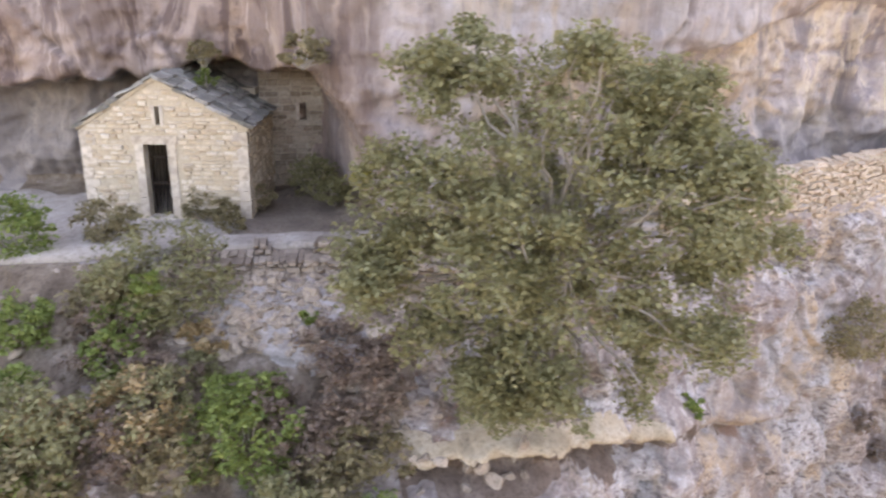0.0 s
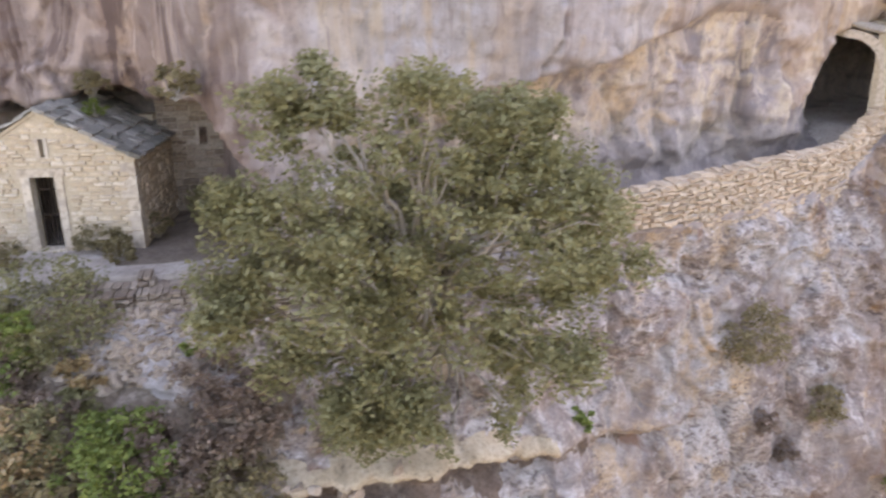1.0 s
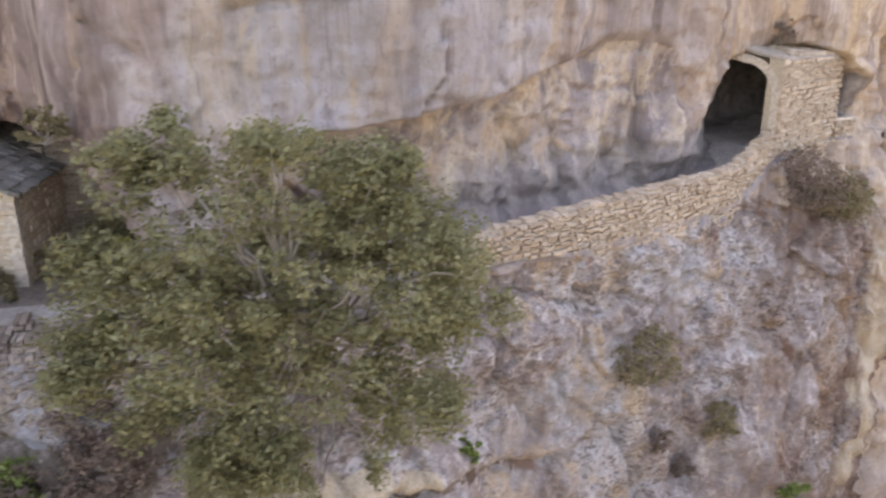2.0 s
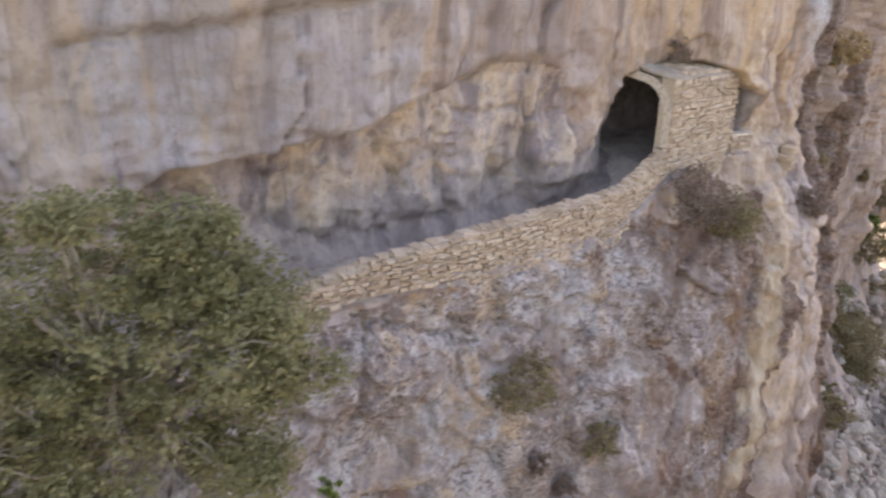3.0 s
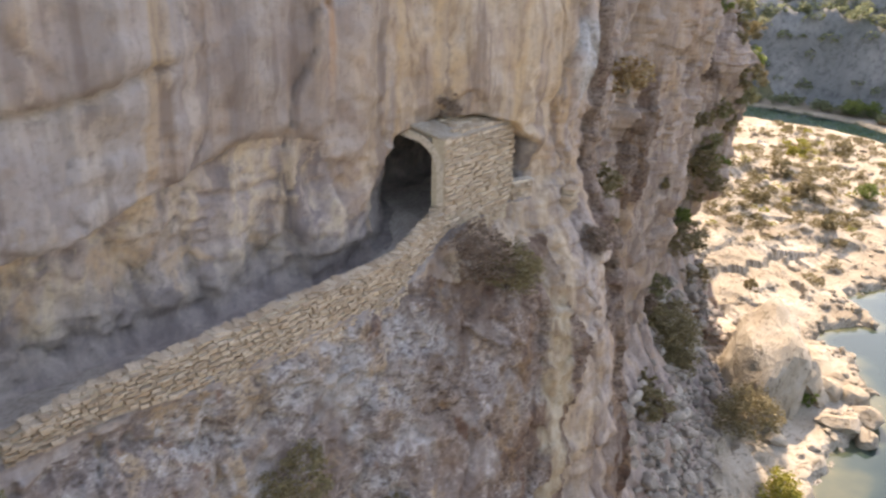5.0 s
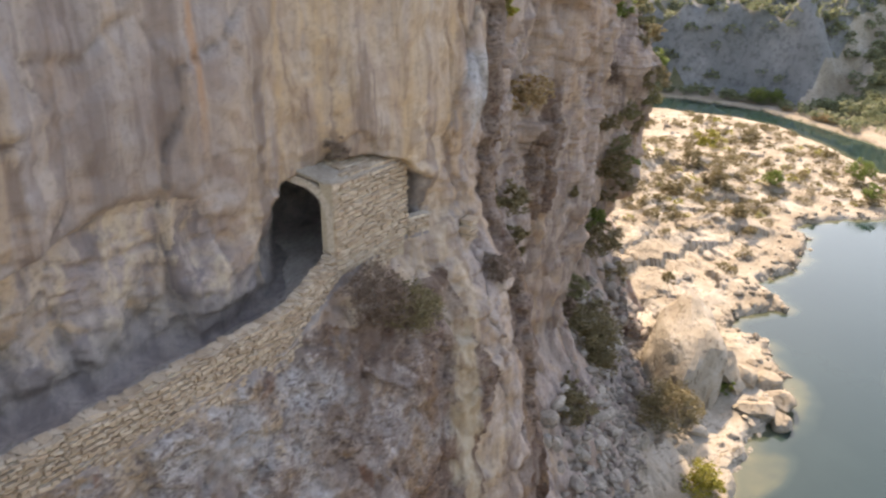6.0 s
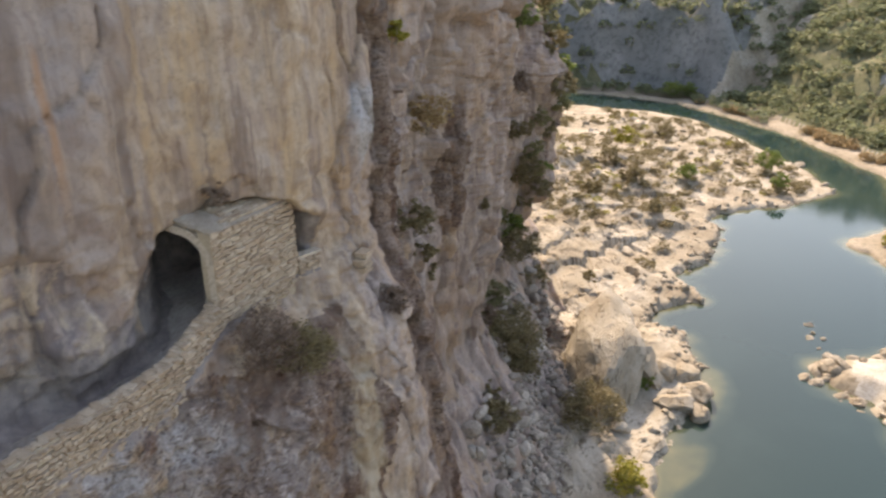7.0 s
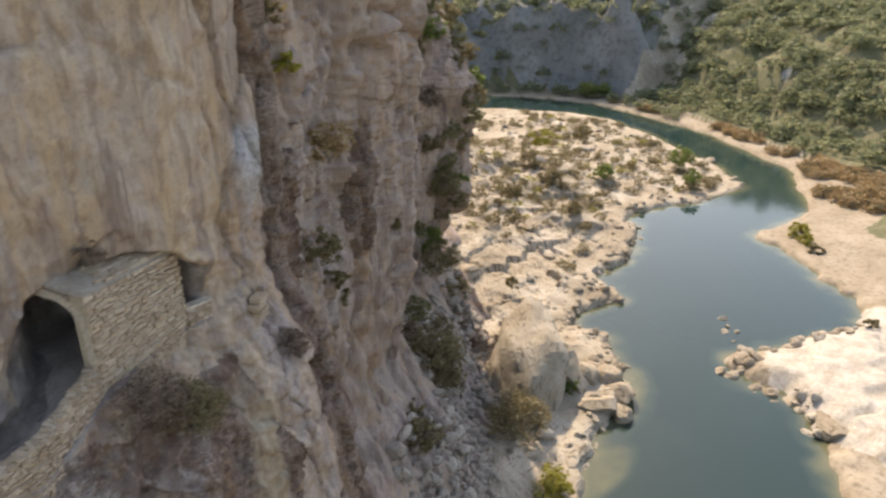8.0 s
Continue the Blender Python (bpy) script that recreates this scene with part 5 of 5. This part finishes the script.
ON_GORGE = ((36.8, 29.4, 43.9, 0.8, "Y"), (33.0, 26.4, 47.0, 1.3, "L"), (41.5, 32.2, 38.6, 1.5, "R"), (40.4, 32.5, 32.3, 1.3, "L"), (63.6, 44.0, 10.0, 3.4, "L"), (72, 50, 16.6, 2.4, "L"), (67.6, 36.6, 4.2, 3.3, "L"), (62.6, 29.3, 2.2, 2.0, "Y"), (74.0, 50.6, 25.2, 1.7, "L"), (52.6, 36.2, 10.4, 1.8, "L"), (60.8, 45.2, 14.0, 1.5, "D"), (58.5, 43.0, 28.0, 1.2, "L"))
ON_FOOT = ((65.8, 45.6, 8.1, 2.85, "L"), (68.4, 48.1, 9.7, 2.15, "L"), (77.2, 52.4, 10.4, 2.03, "L"), (54.4, 36.9, 9.0, 1.19, "D"), (76.8, 51.5, 22.0, 1.6, "L"), (43.3, 34.8, 28.9, 0.98, "L"), (44.9, 36.3, 26.2, 0.88, "L"), (31.0, 22.7, 32.7, 0.6, "D"), (54.5, 38.5, 11.3, 1.0, "L"), (52.9, 38.4, 28.9, 0.67, "L"))
ON_BANK = ((154.1, 89.8, 8.2, 2.5, "Y"), (170.7, 63.9, 3.9, 2.9, "G"), (145.4, 31.9, 1.0, 2.1, "Y"), (142.4, 29.4, 0.8, 1.7, "Y"), (139.4, 27.2, 0.7, 1.4, "L"), (126.5, 78.2, 5.2, 2.2, "L"), (174.2, 90.6, 5.2, 2.3, "L"), (94.8, 56.2, 3.6, 1.1, "L"), (150.8, 71.8, 4.2, 2.2, "G"), (160.2, 56.9, 3.0, 2.0, "G"), (139.5, 77.6, 4.8, 2.6, "L"), (125.3, 64.1, 4.8, 1.7, "L"), (142.4, 85.0, 6.4, 2.3, "L"), (77.9, 36.4, 2.5, 0.9, "G"), (233.7, 122.6, 3.4, 3.3, "G"), (236, 118, 3.4, 2.6, "G"), (114.4, 13.9, 2.1, 1.0, "L"))
for where, group, spots, leaf in (("on the slope below the terrace", "slope shrubs", ON_SLOPE, 0.06), ("beside the chapel", "terrace shrubs", ON_TERRACE, 0.05), ("rooted in the rock face", "cliff shrubs", ON_FACE, 0.06), ("clinging to the far buttresses", "gorge shrubs", ON_GORGE + ON_FOOT, 0.15), ("on the pale river bank", "bank shrubs", ON_BANK, 0.24)):
    for i, (x, y, z, r, k) in enumerate(spots):
        shrub(x, y, z, r, KIND[k][0], 200 + i * 7 + int(abs(x) * 10), KIND[k][1] + " " + where, leaf=leaf, group=group)


SHOULDER = ((80.0, 37.5, 1.7, "L"), (78.3, 39.5, 2.0, "O"), (76.6, 37.0, 1.6, "L"), (75.0, 40.5, 1.9, "G"), (73.2, 38.5, 1.5, "L"), (79.2, 41.5, 1.8, "L"), (76.2, 43.2, 2.0, "O"), (73.6, 43.5, 1.7, "L"), (71.6, 41.2, 1.5, "R"), (80.6, 34.8, 1.6, "G"), (77.8, 45.5, 1.9, "L"), (75.0, 46.0, 1.8, "L"), (72.0, 45.2, 1.6, "O"), (81.4, 34.0, 1.6, "O"), (82.4, 32.4, 1.4, "L"), (83.4, 30.8, 1.4, "Y"), (81.0, 32.6, 1.7, "O"), (79.4, 31.0, 1.8, "O"), (77.6, 33.4, 1.7, "L"), (82.6, 30.8, 1.4, "L"), (76.0, 30.0, 1.6, "O"), (78.4, 28.2, 1.4, "L"), (75.2, 26.6, 1.5, "O"), (74.4, 23.4, 1.5, "L"), (75.6, 20.2, 1.5, "L"), (73.6, 17.6, 1.7, "G"), (72.2, 29.4, 1.4, "L"), (71.4, 34.2, 1.4, "D"), (81.4, 36.0, 1.4, "R"), (77.0, 24.0, 1.2, "G"), (61.0, 12.6, 1.9, "L"), (63.0, 8.0, 2.1, "L"), (66.4, 12.6, 1.9, "O"), (68.6, 15.4, 1.7, "L"), (70.6, 19.8, 1.5, "O"))
for i, (x, z, r, k) in enumerate(SHOULDER):
    y = float(surface_y(np.array([x]), np.array([z]))[0])
    shrub(x, y - 0.15 * r, z + 0.15 * r, r, KIND[k][0], 700 + 7 * i, KIND[k][1] + " clinging to the far buttresses", leaf=0.15, group="gorge shrubs")

rng_s = np.random.default_rng(77)
for i in range(46):
    x, z = rng_s.uniform(-8.5, 0.5), rng_s.uniform(30.6, 34.2)
    if x > -2.7 and z > 32.7:
        x -= 4.6
    if x < -5.2 and z > 32.9:
        z -= 1.6
    y = float(surface_y(np.array([x]), np.array([z]))[0])
    k = "OLDGRLDG"[rng_s.integers(8)]
    r = rng_s.uniform(0.45, 1.0)
    shrub(x, y - 0.2 * r, z + 0.25 * r, r, KIND[k][0], 900 + i, KIND[k][1] + " on the slope below the terrace", leaf=0.06, group="slope shrubs")


def scatter_cloud(name, spots, mat, leaf, per, seed, label, category):
    """Many small crowns as one mass."""
    rng = np.random.default_rng(seed)
    Vs, Fs, n = [], [], 0
    for x, y, z, r in spots:
        m = int(per * rng.uniform(0.7, 1.3))
        d = rng.normal(size=(m, 3))
        d[:, 2] = np.abs(d[:, 2]) * 0.9 - 0.25
        d /= np.linalg.norm(d, axis=1, keepdims=True)
        lump = 0.72 + 0.4 * vnoise(d[:, 0] * 2 + x, d[:, 1] * 2 + y, d[:, 2] * 2, seed)
        P = np.array((x, y, z)) + d * r * (lump * rng.uniform(0.55, 1.0, m) ** 0.4)[:, None] * (1, 1, 0.85)
        v, f = leaf_quads(P, leaf * r, rng, 0.45)
        Vs.append(v)
        Fs.append(f + n)
        n += len(v)
    ob = new(name, mesh_of(name, np.concatenate(Vs), np.concatenate(Fs), (mat,), False))
    return tagged(ob, label, category, kind="stuff")


def pick(rng, n, xr, yr, ok, rr, sink):
    """Up to n crowns at random places that pass ok."""
    x, y = rng.uniform(*xr, 30 * n), rng.uniform(*yr, 30 * n)
    z = ground_z(x, y)
    m = np.flatnonzero(ok(x, y, z))[:n]
    r = rng.uniform(*rr, len(m))
    return np.stack([x[m], y[m], z[m] + sink * r, r], 1)


def forest():
    rng = np.random.default_rng(31)

    def on_hill(x, y, z):
        dv = seg_dist(x, y, VALLEY, True)
        return ~inside(x, y, VALLEY) & ~((y > 0.75 * x - 8) & (x < 172)) & (dv > 1.5) & (((x - 243) / 9) ** 2 + ((y - 110) / 9) ** 2 > 1) & (rng.uniform(size=x.shape) < 1.3 - dv / 260)

    def above_beach(x, y, z):
        dr, dl, dv = seg_dist(x, y, RIGHT_SHORE), seg_dist(x, y, LEFT_SHORE), seg_dist(x, y, VALLEY, True)
        return inside(x, y, VALLEY) & ~inside(x, y, WATER_POLY) & (dr < dl) & (dr > 3.5) & (dv < 19) & (vnoise(x * 0.13, y * 0.13, 0, 46) > 0.02)

    def on_left_bank(x, y, z):
        dr, dl = seg_dist(x, y, RIGHT_SHORE), seg_dist(x, y, LEFT_SHORE)
        return inside(x, y, VALLEY) & ~inside(x, y, WATER_POLY) & (dl < dr) & (dl > 4) & (vnoise(x * 0.08, y * 0.08, 0, 44) > -0.2)
    spots = pick(rng, 8200, (150, 480), (-80, 340), on_hill, (1.8, 3.8), 0.45)
    def scarp_foot(x, y, z):
        return inside(x, y, VALLEY) & ~inside(x, y, WATER_POLY) & (seg_dist(x, y, VALLEY, True) < 7) & (x > 205)
    spots = np.concatenate([spots, pick(rng, 110, (205, 245), (84, 190), scarp_foot, (1.2, 2.8), 0.5)])
    rust = pick(rng, 480, (150, 250), (-10, 112), above_beach, (0.9, 2.2), 0.3)
    low = pick(rng, 900, (80, 205), (36, 150), on_left_bank, (0.4, 1.6), 0.3)
    fresh = pick(rng, 60, (90, 205), (40, 130), on_left_bank, (0.6, 1.7), 0.3)
    low = np.concatenate([low, pick(rng, 170, (150, 250), (-10, 112), above_beach, (0.9, 2.0), 0.3)])
    scatter_cloud("woodland", spots, M_FOREST, 0.19, 80, 5, "dense evergreen oak woodland covering the hillsides", "woodland")
    scatter_cloud("dry_thicket", rust, M_RUST, 0.16, 130, 6, "rust-brown dry thicket above the river beach", "thicket")
    scatter_cloud("broom_scrub", fresh, M_YELLOW, 0.15, 100, 8, "yellow-green broom bushes dotted over the bank", "scrub")
    scatter_cloud("bank_scrub", low, M_OLIVE, 0.17, 90, 7, "low olive-green scrub tufts among the bank rocks", "scrub")


forest()


# ---- rocks on the banks ----
def rock_mesh(name, radii, seed, mat, sub=4, cut=(0.45, 0.85)):
    bm = bmesh.new()
    bmesh.ops.create_icosphere(bm, subdivisions=sub, radius=1.0)
    rng = np.random.default_rng(seed)
    cuts = rng.normal(size=(9, 3))
    cuts /= np.linalg.norm(cuts, axis=1, keepdims=True)
    depth = rng.uniform(*cut, 9)
    p = np.array([v.co[:] for v in bm.verts])
    for c, d in zip(cuts, depth):
        p = p - c * np.maximum(p @ c - d, 0)[:, None] * 0.92
    p = p * (1 + 0.07 * fbm(p[:, 0] * 2.2 + seed, p[:, 1] * 2.2, p[:, 2] * 2.6, 4, 3))[:, None] * radii
    for v, q in zip(bm.verts, p):
        v.co = q
    return bm_mesh(name, bm, mat, False)


BOULDERS = ((76.8, 41.4, 4.2, (9.6, 4.3, 4.8), 0.6), (80.6, 38.4, 2.6, (4.2, 3.2, 3.6), 0.5), (81.8, 37.2, 1.4, (2.4, 2.2, 2.3), 0.9), (84.6, 35.2, 1.0, (2.3, 2.0, 1.8), 0.1), (82.0, 33.0, 0.7, (2.6, 2.2, 1.6), 1.4), (78.6, 33.4, 0.9, (2.6, 2.3, 1.6), 0.4), (79.4, 30.9, 0.4, (1.6, 1.3, 1.1), 0.8), (89.6, 12.0, 0.6, (3.4, 2.3, 1.3), 0.5))
for i, (x, y, z, r, a) in enumerate(BOULDERS):
    ob = new("boulder", rock_mesh("boulder", r, 60 + i, M_BANK, 4, (0.8, 0.97) if i == 0 else (0.45, 0.8)))
    ob.matrix_world = pose(x, y, z, *((4, -26) if i == 0 else (6, 4)), math.degrees(a))
    tagged(ob, "huge smooth pale limestone boulder at the cliff foot" if i == 0 else "weathered pale limestone block at the water's edge", "boulder", "river boulders")
ISLETS = ((105.3, 29.2, 0.0, 0.7), (107.0, 29.4, 0.0, 0.55), (106.2, 27.8, 0.0, 0.5), (108.9, 30.6, 0.0, 0.8), (103.4, 27.3, 0.0, 0.35), (184.5, 62.5, 0.2, 1.5))
for i, (x, y, z, r) in enumerate(ISLETS):
    ob = new("river_rock", rock_mesh("river_rock", (r, r * 0.8, r * 0.55), 80 + i, M_BANK, 3))
    ob.matrix_world = pose(x, y, z, 0, 0, 40 * i)
    tagged(ob, "small pale rock breaking the river surface", "rock", "rocks in the river")


def rubble(name, seed, spots, label, mat, single="", flat=0.65):
    """Broken blocks at the spots (x, y, z, size): one mass, or things of their own where single names one."""
    rng = np.random.default_rng(seed)
    kinds = [rock_mesh(single or "block", (1, 0.8, flat), seed * 9 + i, mat, 2) for i in range(6)]
    if single:
        for x, y, z, r in spots:
            ob = new(single, kinds[rng.integers(6)])
            ob.matrix_world = pose(x, y, z, rng.uniform(-25, 25), rng.uniform(-25, 25), rng.uniform(0, 360)) @ Matrix.Diagonal((*(r * rng.uniform(0.75, 1.3, 3)), 1))
            tagged(ob, label, "rock", name)
        return
    data = [(np.array([v.co[:] for v in k.vertices]), np.array([p.vertices[:] for p in k.polygons])) for k in kinds]
    for k in kinds:
        bpy.data.meshes.remove(k)
    Vs, Fs, c = [], [], 0
    for x, y, z, r in spots:
        v, f = data[rng.integers(6)]
        m = np.array(Euler(rng.uniform(-0.5, 0.5, 2).tolist() + [rng.uniform(0, 6.3)]).to_matrix())
        Vs.append((v * r * rng.uniform(0.7, 1.3, 3)) @ m.T + (x, y, z))
        Fs.append(f + c)
        c += len(v)
    ob = new(name, mesh_of(name, np.concatenate(Vs), np.concatenate(Fs), (mat,), False))
    return tagged(ob, label, "rubble", kind="stuff")


def slope_spots(rng, n):
    x, z = rng.uniform(-9, 3.4, n), rng.uniform(29.5, 34.9, n)
    return np.stack([x, surface_y(x, z), z, rng.uniform(0.05, 0.24, n) * np.where(rng.uniform(size=n) < 0.06, 2.0, 1.0)], 1)


def shore_spots(rng, n):
    k = rng.integers(2, 18, 3 * n)
    S = np.array(LEFT_SHORE)
    p = S[k] + (S[k + 1] - S[k]) * rng.uniform(size=(3 * n, 1)) + rng.normal(size=(3 * n, 2)) * 1.8
    z = ground_z(p[:, 0], p[:, 1])
    m = np.flatnonzero(z > -0.6)[:n]
    return np.stack([p[m, 0], p[m, 1], np.maximum(z[m], -0.2), rng.uniform(0.25, 0.85, len(m))], 1)


def bank_spots(rng, n):
    def ok(x, y, z):
        return inside(x, y, VALLEY) & ~inside(x, y, WATER_POLY) & (seg_dist(x, y, LEFT_SHORE) < seg_dist(x, y, RIGHT_SHORE))
    return pick(rng, n, (60, 200), (28, 130), ok, (0.3, 1.3), 0.0)


def talus_spots(rng, n):
    x, z = rng.uniform(48, 84, n), rng.uniform(2, 12, n)
    y = surface_y(x, z) - rng.uniform(-0.3, 0.6, n)
    return np.stack([x, y, np.maximum(z, ground_z(x, y)), rng.uniform(0.3, 0.95, n)], 1)


def tumble_spots(rng, n):
    x, z = rng.uniform(-3.4, 3.2, n), 33.4 + 1.5 * rng.uniform(size=n) ** 0.7
    return np.stack([x, surface_y(x, z) + 0.02, z, rng.uniform(0.05, 0.16, n)], 1)


rubble("tumbled_stones", 15, tumble_spots(np.random.default_rng(15), 1900), "tumbled flat stones of the bank below the terrace", M_TUMBLE, "", 0.5)
rubble("slope_rubble", 9, slope_spots(np.random.default_rng(9), 520), "loose brown and grey stones and rock fragments on the slope", M_TUMBLE)
rubble("shore_rubble", 3, shore_spots(np.random.default_rng(3), 190), "jumbled pale limestone blocks along the waterline", M_BANK)
def point_spots(rng, n):
    S = np.array(RIGHT_SHORE)
    k = rng.integers(3, 8, n)
    p = S[k] + (S[k + 1] - S[k]) * rng.uniform(size=(n, 1)) + rng.normal(size=(n, 2)) * 0.9
    return np.stack([p[:, 0], p[:, 1], np.maximum(ground_z(p[:, 0], p[:, 1]), -0.2), rng.uniform(0.3, 1.3, n)], 1)


rubble("point_rubble", 4, point_spots(np.random.default_rng(4), 70), "bleached limestone blocks round the rocky point", M_BANK)
def scree_spots(rng, n):
    x, z = rng.uniform(50, 84, n), 1.5 + 8 * rng.uniform(size=n) ** 1.5
    y = surface_y(x, z) - rng.uniform(-0.15, 0.2, n)
    return np.stack([x, y, np.maximum(z, ground_z(x, y)), rng.uniform(0.12, 0.5, n)], 1)


rubble("talus_scree", 11, scree_spots(np.random.default_rng(11), 1700), "broken grey and brown scree banked against the cliff foot", M_TALUS)
rubble("bank_rubble", 5, bank_spots(np.random.default_rng(5), 240), "scattered pale limestone blocks on the bank", M_BANK)
rubble("fallen blocks at the cliff foot", 7, talus_spots(np.random.default_rng(7), 300), "fallen grey limestone block lying at the cliff foot", M_TALUS, "fallen_block")
